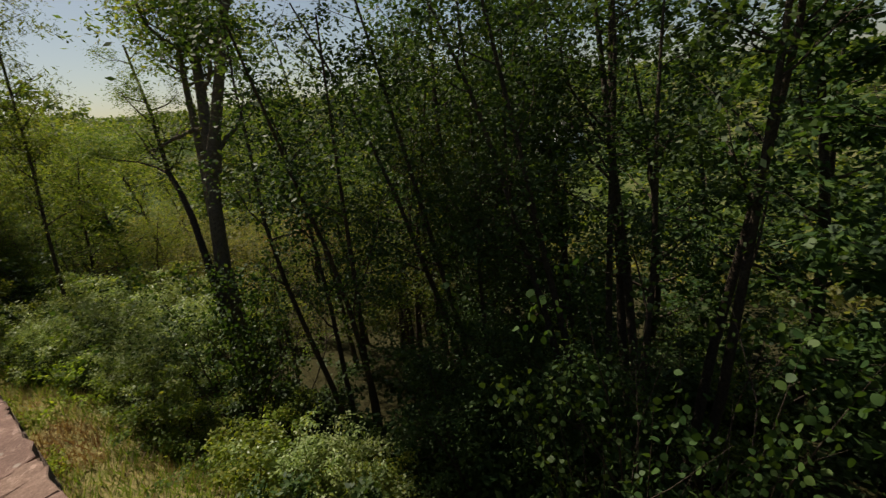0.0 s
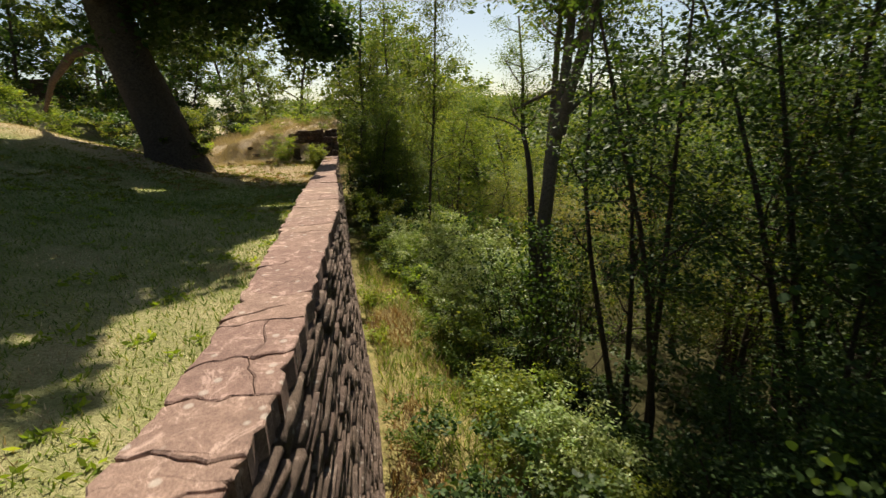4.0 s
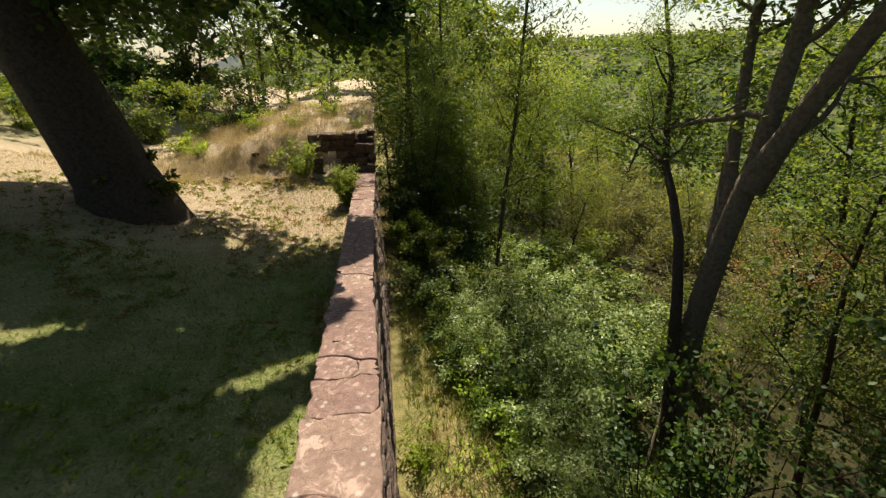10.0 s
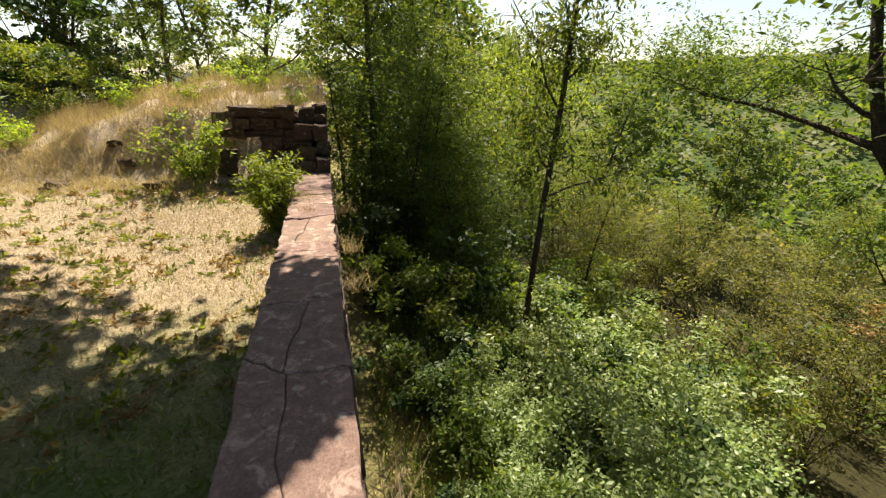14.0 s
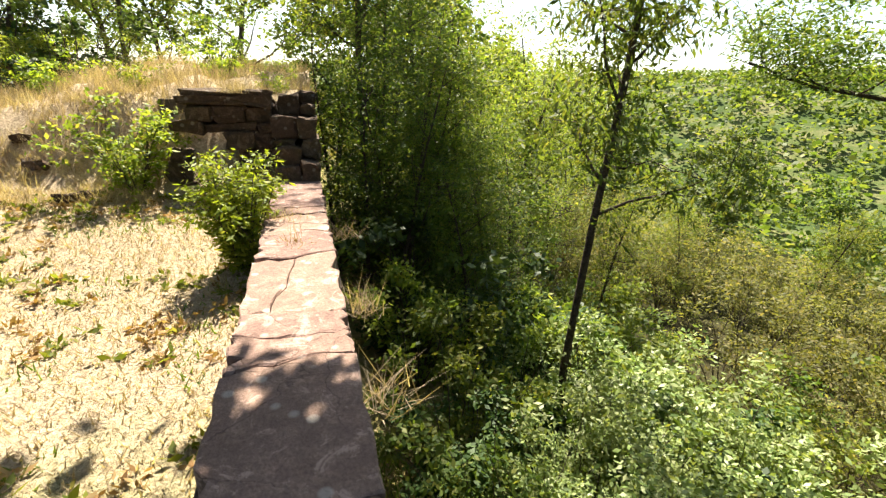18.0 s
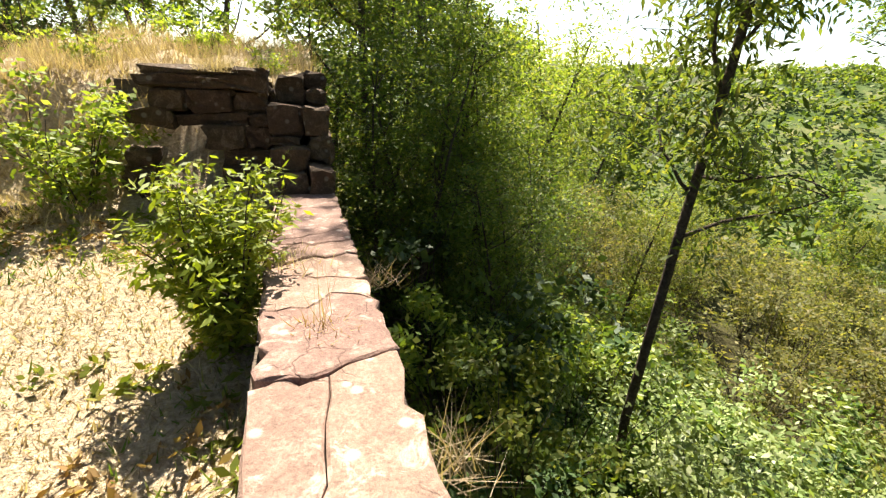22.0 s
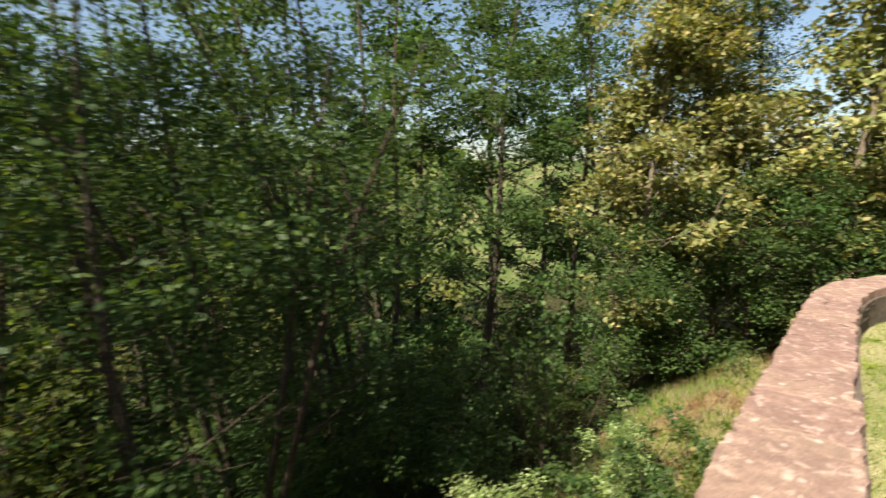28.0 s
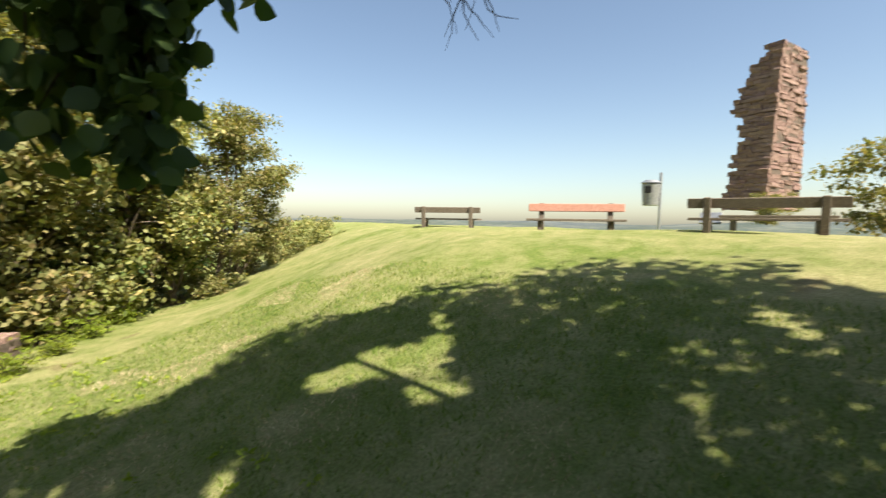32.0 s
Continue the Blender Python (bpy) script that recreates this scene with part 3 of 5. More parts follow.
def coping():
    """Flat cracked stones between wavy joints that run across the wall; some are split along their length."""
    n = 11
    v = np.linspace(0, 1, n)
    joints, s = [], 0.0
    while s < WALL_LEN - 0.3:
        joints.append(s + (v - 0.5) * rs.uniform(-0.2, 0.2) + wavy(n, 0.026))
        s += rs.choice((0.2, 0.3, 0.38, 0.5, 0.7)) * rs.uniform(0.85, 1.2)
    joints[0][:] = 0.0
    joints.append(np.full(n, WALL_LEN))
    for j0, j1 in zip(joints, joints[1:]):
        j1[:] = np.maximum(j1, j0 + 0.05)
    for j0, j1 in zip(joints, joints[1:]):
        ln = float(np.mean(j1 - j0))
        cuts = [np.zeros(8), np.ones(8)]
        if ln > 0.24 and rs.random() < 0.4:
            cuts.insert(1, rs.uniform(0.3, 0.7) + wavy(8, 0.035) + np.linspace(-1, 1, 8) * rs.uniform(-0.12, 0.12))
        for c0, c1 in zip(cuts, cuts[1:]):
            coping_stone(v, j0, j1, np.clip(c0, 0, 1), np.clip(c1, 0, 1))


def coping_stone(v, j0, j1, c0, c1):
    u = np.linspace(0, 1, 8)
    side0 = np.linspace(c0[0], c1[0], 9)
    side1 = np.linspace(c0[-1], c1[-1], 9)
    ring = [(float(np.interp(b, v, j0)), b) for b in side0]
    for k in range(1, 8):
        ring.append((float(np.interp(c1[k], v, j0) * (1 - u[k]) + np.interp(c1[k], v, j1) * u[k]), c1[k]))
    ring += [(float(np.interp(b, v, j1)), b) for b in side1[::-1][1:]]
    for k in range(6, 0, -1):
        ring.append((float(np.interp(c0[k], v, j0) * (1 - u[k]) + np.interp(c0[k], v, j1) * u[k]), c0[k]))
    w = wall_width(wall_at(min(ring[0][0], WALL_LEN))[1])
    ring = [np.array((a, b * w)) for a, b in ring]
    mid = np.mean(ring, 0)
    tilt, lift = rs.normal(size=2) * 0.012, rs.uniform(-0.006, 0.006)
    chipped = rs.integers(0, len(ring)) if rs.random() < 0.6 else -9
    top, rim, low = [], [], []
    for k, c in enumerate(ring):
        d = np.linalg.norm(mid - c) + 1e-6
        edge = c[1] < 1e-4 or c[1] > w - 1e-4
        back = abs(rs.normal()) * (0.014 if edge else 0.0016) + 0.0015 + (0.05 if k == chipped and edge else 0.0) - (0.012 if edge and rs.random() < 0.2 else 0)
        c = c + (mid - c) / d * back
        x, y, t = wall_at(min(max(c[0], 0.0), WALL_LEN))
        z = wall_z(y) + lift + tilt @ (c - mid)
        inn = c + (mid - c) * min(0.3, 0.010 / d)
        xi, yi, ti = wall_at(min(max(inn[0], 0.0), WALL_LEN))
        top.append((xi - ti[1] * inn[1], yi + ti[0] * inn[1], z + rs.normal() * 0.001))
        rim.append((x - t[1] * c[1], y + t[0] * c[1], z - 0.004 - abs(rs.normal()) * 0.003))
        low.append((x - t[1] * c[1], y + t[0] * c[1], z - 0.13))
    bm = bmesh.new()
    vs = [[bm.verts.new(p) for p in some] for some in (top, rim, low)]
    bm.faces.new(vs[0])
    for r0, r1 in zip(vs, vs[1:]):
        for i in range(len(r0)):
            i2 = (i + 1) % len(r0)
            bm.faces.new((r0[i], r1[i], r1[i2], r0[i2]))
    bmesh.ops.recalc_face_normals(bm, faces=bm.faces)
    part("coping_stone", bm, M_COPING, wall)


coping()


def face_stones(outer, s0, s1, z0, z1, base_prob, parts_max):
    """Rough stones in courses on one face of the wall; the nearest are parts, the rest one mesh."""
    made, rest = 0, []
    shapes = []
    for _ in range(14):
        shapes.append(slab(rs, rs.uniform(0.18, 0.55), rs.uniform(0.05, 0.09), 0.08, 0.012))
    meshes = [fast_mesh("face_stone", *sh) for sh in shapes]
    sizes = [(np.ptp(sh[0][:, 0]), np.ptp(sh[0][:, 1])) for sh in shapes]
    for me in meshes:
        me.materials.append(M_RUBBLE)
    dz = z1
    while dz > z0:
        ch = rs.uniform(0.045, 0.105)
        s = s0 + rs.uniform(0, 0.3)
        while s < s1:
            k = rs.integers(0, len(shapes))
            ln, h = sizes[k]
            x, y, w = wall_at(min(s + ln / 2, WALL_LEN - 0.01))
            z = wall_z(y) + dz - ch / 2
            bat = 0.10 - 0.06 * float(sstep(9, 14, y))
            a = math.degrees(math.atan2(w[1], w[0]))
            if outer:
                off = -(-dz) * bat * 0.95 - 0.0 + rs.uniform(-0.012, 0.016)
                m = pose(x + w[1] * -off * 1.0, y - w[0] * -off, z, 0, 0, a) @ pose(0, 0, 0, 90, 0, 0)
            else:
                off = wall_width(y) - rs.uniform(-0.025, 0.015)
                m = pose(x - w[1] * off, y + w[0] * off, z, 0, 0, a + 180) @ pose(0, 0, 0, 90, 0, 0)
            m = m @ Matrix.Diagonal((1, ch / h * 1.02, 1, 1))
            if made < parts_max:
                ob = new("face_stone", meshes[k])
                ob.parent, ob.matrix_basis = wall, m
                made += 1
            else:
                v, f = shapes[k]
                mm = np.array(m)
                rest.append((v @ mm[:3, :3].T + mm[:3, 3], f))
            s += ln + 0.004
        dz -= ch
    if rest:
        ob = mesh_part("rubble_facing", fast_mesh("rubble_facing", *join(rest)), M_RUBBLE, wall)
        tagged(ob, kind="stuff")


face_stones(True, 3.0, 9.0, -1.5, -0.14, 1, 295)
face_stones(True, 9.0, WALL_LEN, -1.5, -0.14, 1, 0)
face_stones(True, 1.0, WALL_LEN, -3.4, -1.52, 1, 0)
face_stones(False, 0.0, WALL_LEN, -0.62, -0.14, 1, 295)

# ---- the broken wall at the end ----
ruin = tagged(empty("ruined_wall"), "broken stub of red sandstone wall with stepped end", "ruin", kind="structure")


def block(rng, sx, sy, sz):
    """A worn stone block, its base at z = 0."""
    bm = bmesh.new()
    box(bm, (sx, sy, sz), (0, 0, sz / 2))
    bmesh.ops.subdivide_edges(bm, edges=bm.edges[:], cuts=1, use_grid_fill=True)
    bmesh.ops.bevel(bm, geom=[e for e in bm.edges if e.calc_face_angle(0) > 1.0], offset=min(0.02, sz * 0.14), segments=1, affect="EDGES")
    for v in bm.verts:
        v.co += Vector(rng.normal(size=3) * 0.012)
    me = bpy.data.meshes.new("stone_block")
    bm.to_mesh(me)
    bm.free()
    return me


def build_ruin():
    # face towards the lawn, with a hollow where stones have fallen out
    z = -0.44
    while z < 0.82:
        h = min(rs.choice((0.10, 0.14, 0.18, 0.22)) * rs.uniform(0.9, 1.1), 0.86 - z)
        if h < 0.05:
            break
        x = (-2.6 if z < -0.16 else -1.42 + 0.18 * z) + rs.uniform(-0.1, 0.08)
        while x < -0.46:
            ln = min(rs.uniform(0.16, 0.5) + (0.22 if z > 0.6 else 0), -0.44 - x)
            if ln < 0.07:
                break
            mid = x + ln / 2
            hollow = (mid + 1.1) ** 2 / 0.075 + (z + h / 2 - 0.12) ** 2 / 0.075 < 1
            if not hollow and not (x < -1.7 and rs.random() < 0.2):
                ob = mesh_part("stone_block", block(rs, ln - 0.002, 0.34, h - 0.001), M_RUIN, ruin)
                ob.matrix_basis = pose(mid, 21.0 + rs.uniform(-0.035, 0.04) - (0.04 if z > 0.7 else 0), z, rs.uniform(-1.5, 1.5), rs.uniform(-1.5, 1.5), rs.uniform(-3, 3))
            x += ln
        z += h
    # stepped pillar on the line of the wall: left, right, front, foot, top
    for x0, x1, y0, z0, z1 in ((-0.20, 0.0, 20.38, -0.03, 0.19), (-0.45, -0.20, 20.42, -0.03, 0.15), (-0.45, -0.17, 20.50, 0.15, 0.33), (-0.17, 0.01, 20.57, 0.19, 0.40), (-0.45, -0.22, 20.58, 0.33, 0.39),
                               (-0.46, -0.2, 20.60, 0.39, 0.62), (-0.2, 0.0, 20.58, 0.40, 0.62), (-0.45, -0.38, 20.72, 0.62, 0.72), (-0.38, -0.16, 20.74, 0.62, 0.84), (-0.16, 0.0, 20.72, 0.62, 0.73), (-0.18, 0.01, 20.86, 0.73, 0.87)):
        y0 = 20.38 + (y0 - 20.38) * 1.6
        ob = mesh_part("stone_block", block(rs, x1 - x0 - 0.008, 21.5 - y0, z1 - z0 - 0.006), M_RUIN, ruin)
        ob.matrix_basis = pose((x0 + x1) / 2, (y0 + 21.5) / 2, z0, 0, 0, rs.uniform(-2, 2))
    # solid masonry behind the facing
    bm = bmesh.new()
    box(bm, (1.3, 0.5, 1.45), (-1.0, 21.75, 0.02))
    box(bm, (0.42, 0.8, 3.6), (-0.23, 20.85, -1.85))
    box(bm, (0.5, 10.0, 4.4), (-0.75, 26.3, -1.75))
    part("masonry_core", bm, M_CORE, ruin)


build_ruin()

# ---- trees ----
rng = np.random.default_rng(5)


def straight(rng, h, lean=(0, 0), wob=0.05, n=9, base=(0, 0, 0)):
    p = wander(rng, base, (lean[0], lean[1], 1.0), h, n, wob)
    return p


oak_stem = np.array([(0.1, 0.05, -0.5), (-0.02, -0.1, 0.6), (-0.22, -0.25, 1.6), (-0.5, -0.4, 2.8), (-0.75, -0.5, 4.2), (-0.7, -0.5, 6.0), (-0.5, -0.4, 8.2), (-0.3, -0.3, 10.6)])
low_limb = np.array([(-0.4, -0.35, 2.4), (-1.2, 0.1, 2.9), (-2.1, 0.7, 2.8), (-3.0, 1.3, 2.2), (-3.6, 1.8, 1.5)])
hang_limb = np.array([(-0.7, -0.5, 4.3), (0.3, -1.4, 4.9), (1.5, -2.4, 4.8), (2.7, -2.9, 4.1), (3.6, -3.0, 3.4)])
south_limb = np.array([(-0.7, -0.5, 4.6), (-0.4, -1.8, 5.2), (0.3, -3.2, 5.0), (1.0, -4.0, 4.2), (1.4, -4.3, 3.5)])
east_limb = np.array([(-0.6, -0.4, 3.6), (0.6, 0.2, 4.1), (2.0, 0.8, 4.2), (3.3, 1.2, 3.8), (4.2, 1.3, 3.3)])
LAWN_TREE_AT = (-4.15, 17.65, float(lawn_z(-4.15, 17.65)))


CROWN_OUTLINE = [(0.5, 16.9), (0.5, 15.3), (-0.45, 14.6), (-0.6, 12.6), (-1.1, 11.0), (-1.0, 9.4), (-1.5, 8.0), (-1.5, 7.0), (-2.4, 6.2), (-3.4, 5.5), (-5.0, 5.4), (-6.2, 5.6), (-7.0, 6.6), (-7.9, 7.2), (-8.5, 8.2), (-9.6, 9.8), (-8.2, 10.8), (-8.2, 13.0), (-6.8, 15.8), (-5.5, 18.2), (-3.2, 18.5), (-1.6, 18.0), (-0.6, 17.1)]
sun_dir = np.array(sun_to)


def in_outline(p, ring):
    """Which points lie inside a ring of corners."""
    r = np.zeros(len(p), bool)
    for (x0, y0), (x1, y1) in zip(ring, ring[1:] + ring[:1]):
        cross = (y0 > p[:, 1]) != (y1 > p[:, 1])
        r ^= cross & (p[:, 0] < (x1 - x0) * (p[:, 1] - y0) / (y1 - y0 + 1e-9) + x0)
    return r


def lawn_tree():
    stems = [(oak_stem, 0.66, 0.24), (low_limb, 0.17, 0.05), (hang_limb, 0.15, 0.04), (south_limb, 0.16, 0.04), (east_limb, 0.18, 0.05)]
    root = tagged(empty("lawn_tree"), "large leaning broadleaf tree with dark trunk on the lawn", "tree")
    root.location = LAWN_TREE_AT
    off = np.array(LAWN_TREE_AT)
    tips = []
    for k, st in enumerate(stems):
        tr, lp, tp = branch_tree(rng, [st], 16 if k == 0 else 4, 4.6 if k == 0 else 1.6, 8, 1.4 if k == 0 else 0.8, 1.4, 0.01, 0.42 if k == 0 else 0.3)
        mesh_part("trunk" if k == 0 else "bough", fast_mesh("trunk", *tr[0]), M_BARK, root, smooth=True)
        for q in lp:
            g = q[0] + off
            g = g[:, :2] - sun_dir[:2] * ((g[:, 2] - lawn_z(g[:, 0], g[:, 1])) / sun_dir[2])[:, None]
            if ((q[0][:, 1].min() + off[1] < 17.6) and (q[0][:, 2].min() + off[2] < 3.2)) or in_outline(g, CROWN_OUTLINE).mean() < 0.75:
                continue
            mesh_part("limb", fast_mesh("limb", *q), M_BARK, root, smooth=True)
        tips.append(tp)
    tips = np.concatenate(tips)
    n = 20000
    at = tips[rng.integers(0, len(tips), n)] + rng.normal(size=(n, 3)) * np.array((0.36, 0.36, 0.28))
    # the full round of the crown, in clumps with gaps
    m = 420
    c = rng.normal(size=(m, 3))
    c = c / np.linalg.norm(c, axis=1)[:, None] * rng.uniform(0.3, 1.0, (m, 1)) ** 0.5 * np.array((5.3, 5.6, 4.1)) + np.array((0.2, -0.3, 7.0))
    more = c[rng.integers(0, m, 80000)] + rng.normal(size=(80000, 3)) * np.array((0.40, 0.40, 0.27))
    # two clumps added to cast shade: one on the wall, one on the lawn
    over = rng.normal(size=(8000, 3)) * np.array((0.55, 0.6, 0.4)) + np.array((0.0, 17.9, 3.5)) - off
    thick = rng.normal(size=(9000, 3)) * np.array((0.9, 0.8, 0.5)) + np.array((-4.7, 12.0, 6.6)) - off
    at = np.concatenate([at, more, over, thick])
    w = at + off
    # the crown's outline, as it falls along the sun's way on the lawn
    foot = w - sun_dir * ((w[:, 2] - lawn_z(w[:, 0], w[:, 1])) / sun_dir[2])[:, None]
    foot = w - sun_dir * ((w[:, 2] - lawn_z(foot[:, 0], foot[:, 1])) / sun_dir[2])[:, None]
    foot = foot[:, :2] + 0.28 * np.stack([np.sin(2.7 * foot[:, 1] + foot[:, 0]), np.sin(3.1 * foot[:, 0] - foot[:, 1])], 1)
    ok = in_outline(foot, CROWN_OUTLINE)
    fx, fy = foot[:, 0], foot[:, 1]
    ok &= np.array([noise.noise(Vector((a * 0.6, b * 0.6, 5.0))) + 0.6 * noise.noise(Vector((a * 1.9, b * 1.5, 1.0))) for a, b in zip(fx, fy)]) > -0.47      # sun flecks
    low = np.where(w[:, 1] > 18.0, 2.2, 4.4) - 1.6 * ((w[:, 0] < -7.2) & (w[:, 1] > 18.0))
    ok &= (w[:, 2] > low) | ((w[:, 1] > 16.8) & (w[:, 2] > 2.6))
    mesh_part("crown", fast_mesh("crown", *leaves(rng, at[ok], 0.15, 0.11, 0.4)), M_LEAF_DARK, root)
    # sprays of broad leaves that hang low over the wall
    for (x, y, z), r, count in (((-3.65, 8.2, 2.62), (0.22, 0.24, 0.2), 900), ((-3.5, 7.8, 2.95), (0.3, 0.3, 0.2), 500), ((-2.3, 7.6, 2.3), (0.26, 0.25, 0.22), 420), ((-2.9, 7.8, 2.4), (0.3, 0.25, 0.22), 420)):
        top = np.array((x, y, z)) + (0, 0, 0.9) - off
        pieces, pts = [], []
        for _ in range(9):
            e = np.array((x, y, z)) - off + rng.normal(size=3) * np.array(r)
            p = top + (e - top) * np.linspace(0, 1, 6)[:, None] + rng.normal(size=(6, 3)) * 0.04
            pieces.append(tube(p, np.linspace(0.012, 0.003, 6), 4))
            pts.append(p[2:])
        mesh_part("hanging_spray", fast_mesh("hanging_spray", *join(pieces)), M_BARK, root)
        pts = np.concatenate(pts)
        at = pts[rng.integers(0, len(pts), count)] + rng.normal(size=(count, 3)) * 0.09
        clear = np.min([np.linalg.norm(at + off - np.array(c), axis=1) for c in ((-0.6, 11.0, 1.2), (-1.0, 10.6, 1.2), (-1.8, 10.3, 1.4), (-2.5, 10.3, 1.7), (-2.9, 10.9, 2.0))], 0)
        at = at[clear > 1.3]
        mesh_part("hanging_foliage", fast_mesh("hanging_foliage", *round_leaves(rng, at, 0.13, 0.11)), M_LEAF_DARK, root)
    # bare twigs
    top = np.array((-5.5, 8.8, 3.75)) - off
    pieces = []
    for _ in range(10):
        p = wander(rng, top + rng.normal(size=3) * 0.1, rng.normal(size=3) * (0.35, 0.35, 0.2) - (0, 0, 0.8), rng.uniform(0.35, 0.62), 8, 0.22)
        pieces.append(tube(p, np.linspace(0.007, 0.002, 8), 4))
    p = np.array([south_limb[1], (-0.9, -4.6, 5.2), (-1.2, -7.2, 4.9), top + (0, 0, 0.5), top])
    pieces.append(tube(p, [0.06, 0.045, 0.03, 0.012, 0.008], 5))
    for x, y, z in ((-3.55, 8.0, 3.75), (-2.3, 7.6, 3.2), (-2.9, 7.8, 3.3)):
        e = np.array((x, y, z)) - off
        pieces.append(tube(np.array([(-0.9, -4.6, 5.2), ((-0.9 + e[0]) / 2, -7.4, 4.9), e]), [0.035, 0.025, 0.012], 5))
    mesh_part("bare_bough", fast_mesh("bare_bough", *join(pieces)), M_BARK, root)
    return root


lawn_tree()


def forest_tree(h, r, label, leaf, bark=M_BARK, n=14000, stems=1, limbs=15, ll=3.0, size=(0.18, 0.085), clump=0.42, start=0.2, lean=0.08, spread=0.95, name="woodland_tree"):
    st = []
    for k in range(stems):
        w = rng.uniform(0, 6.28)
        b = (0, 0, -0.6) if stems == 1 else (math.cos(w) * 0.4, math.sin(w) * 0.4, -0.6)
        st.append((straight(rng, h * rng.uniform(0.8, 1.05), (math.cos(w) * lean, math.sin(w) * lean), 0.05, 9, b), r, r * 0.18))
    return tree(name, rng, st, label, leaf, bark, n, size, clump, limbs, ll, 6, 1.1, 0.3, spread, start, 0.05, group="woodland trees on the slope")


FINE, COARSE = (0.11, 0.058), (0.22, 0.13)
KINDS = {
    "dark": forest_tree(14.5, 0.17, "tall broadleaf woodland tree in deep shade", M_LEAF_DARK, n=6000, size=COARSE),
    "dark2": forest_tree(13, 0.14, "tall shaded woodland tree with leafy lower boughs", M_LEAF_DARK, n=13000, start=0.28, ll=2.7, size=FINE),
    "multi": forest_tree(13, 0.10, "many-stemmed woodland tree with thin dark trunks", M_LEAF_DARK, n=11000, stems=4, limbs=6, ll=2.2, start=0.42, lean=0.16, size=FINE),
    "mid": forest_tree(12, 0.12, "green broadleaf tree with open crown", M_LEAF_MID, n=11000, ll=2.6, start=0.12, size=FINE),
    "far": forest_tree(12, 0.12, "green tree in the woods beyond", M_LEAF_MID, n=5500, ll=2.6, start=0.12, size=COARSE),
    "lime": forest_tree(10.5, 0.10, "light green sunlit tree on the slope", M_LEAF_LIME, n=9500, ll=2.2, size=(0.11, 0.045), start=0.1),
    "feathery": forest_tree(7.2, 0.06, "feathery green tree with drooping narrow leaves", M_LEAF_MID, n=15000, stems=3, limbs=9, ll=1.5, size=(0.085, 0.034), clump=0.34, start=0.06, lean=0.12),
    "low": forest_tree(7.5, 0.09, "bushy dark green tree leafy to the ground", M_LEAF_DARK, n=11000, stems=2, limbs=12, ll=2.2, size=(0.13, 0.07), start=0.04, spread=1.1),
    "gold": forest_tree(10.5, 0.17, "sunlit tree with yellowing early autumn leaves", M_LEAF_GOLD, M_BARK_PALE, n=15000, ll=3.4, size=(0.17, 0.115), start=0.1),
}
SLENDER = tree("slender_tree", rng, [(np.array([(0, 0, -6.5), (0.12, 0.0, -4.5), (0.05, 0.05, -2.5), (0.2, 0.05, -0.5), (0.36, 0.06, 1.0), (0.42, 0.06, 2.0), (0.55, 0.1, 4.0), (0.65, 0.1, 6.0), (0.7, 0.1, 8.0)]), 0.058, 0.024)],
    "slender young tree with bare thin trunk and feathery crown", M_LEAF_MID, M_BARK, 9500, (0.115, 0.03), 0.36, 20, 1.4, 5, 0.6, 0.7, 0.8, 0.36)
SLENDER.location = (2.9, 20.05, 0.0)
# forked and leaning trees close to the wall
FORKED = tree("forked_tree", rng, [
    (np.array([(0, 0, -1.2), (0.02, 0.0, 1.5), (-0.05, -0.05, 3.0), (0.1, -0.1, 4.6), (0.25, -0.2, 5.8), (0.45, -0.15, 7.4), (0.6, -0.1, 9.0), (0.9, 0.1, 11.5), (1.2, 0.3, 14.0)]), 0.25, 0.05),
    (np.array([(0.2, -0.25, 5.5), (0.3, -0.6, 6.4), (0.35, -1.2, 7.5), (0.4, -1.8, 8.6), (0.5, -2.4, 9.9), (0.6, -3.0, 12.0), (0.7, -3.4, 14.0)]), 0.16, 0.035),
    (np.array([(0.1, 0.0, 4.4), (0.4, 0.5, 6.0), (0.7, 1.0, 7.6), (1.0, 1.4, 9.4), (1.2, 1.9, 11.5)]), 0.13, 0.03)],
    "forked tree with stout grey-brown trunk below the wall", M_LEAF_MID, M_BARK_PALE, 22000, (0.13, 0.055), 0.42, 11, 2.6, 7, 1.0, 0.3, 1.1, 0.5)
FORKED.location = (5.45, 15.85, -4.9)
LEANING = tree("leaning_tree", rng, [
    (np.array([(-0.3, -1.2, -4.2), (0, 0, 0.0), (0.2, 0.7, 1.5), (0.4, 1.6, 2.5), (0.5, 2.4, 3.3), (0.7, 3.0, 4.6), (0.9, 3.5, 6.0), (1.3, 4.9, 7.6), (1.6, 6.0, 9.2)]), 0.17, 0.05),
    (np.array([(0.5, 2.4, 3.3), (0.6, 3.7, 3.6), (0.3, 4.7, 3.9), (-0.3, 5.6, 4.1), (-0.9, 6.4, 4.5)]), 0.055, 0.02)],
    "leaning tree with crooked dark trunk and spreading side branch", M_LEAF_MID, M_BARK, 16000, (0.10, 0.036), 0.36, 11, 2.2, 6, 0.9, 0.3, 1.1, 0.5)
LEANING.location, LEANING.scale = (5.10, 15.95, -1.40), (0.60, 0.60, 0.60)


def settle(ob, first, x, y, z, turn, s, zs):
    """The first use moves the made thing to its place, later ones copy it."""
    if ob.name not in first:
        first.add(ob.name)
        ob.location, ob.rotation_euler, ob.scale = (x, y, z), (0, 0, radians(turn)), (s, s, s * zs)
        return ob
    return put(ob, x, y, z, turn, s, zs)


USED = set()


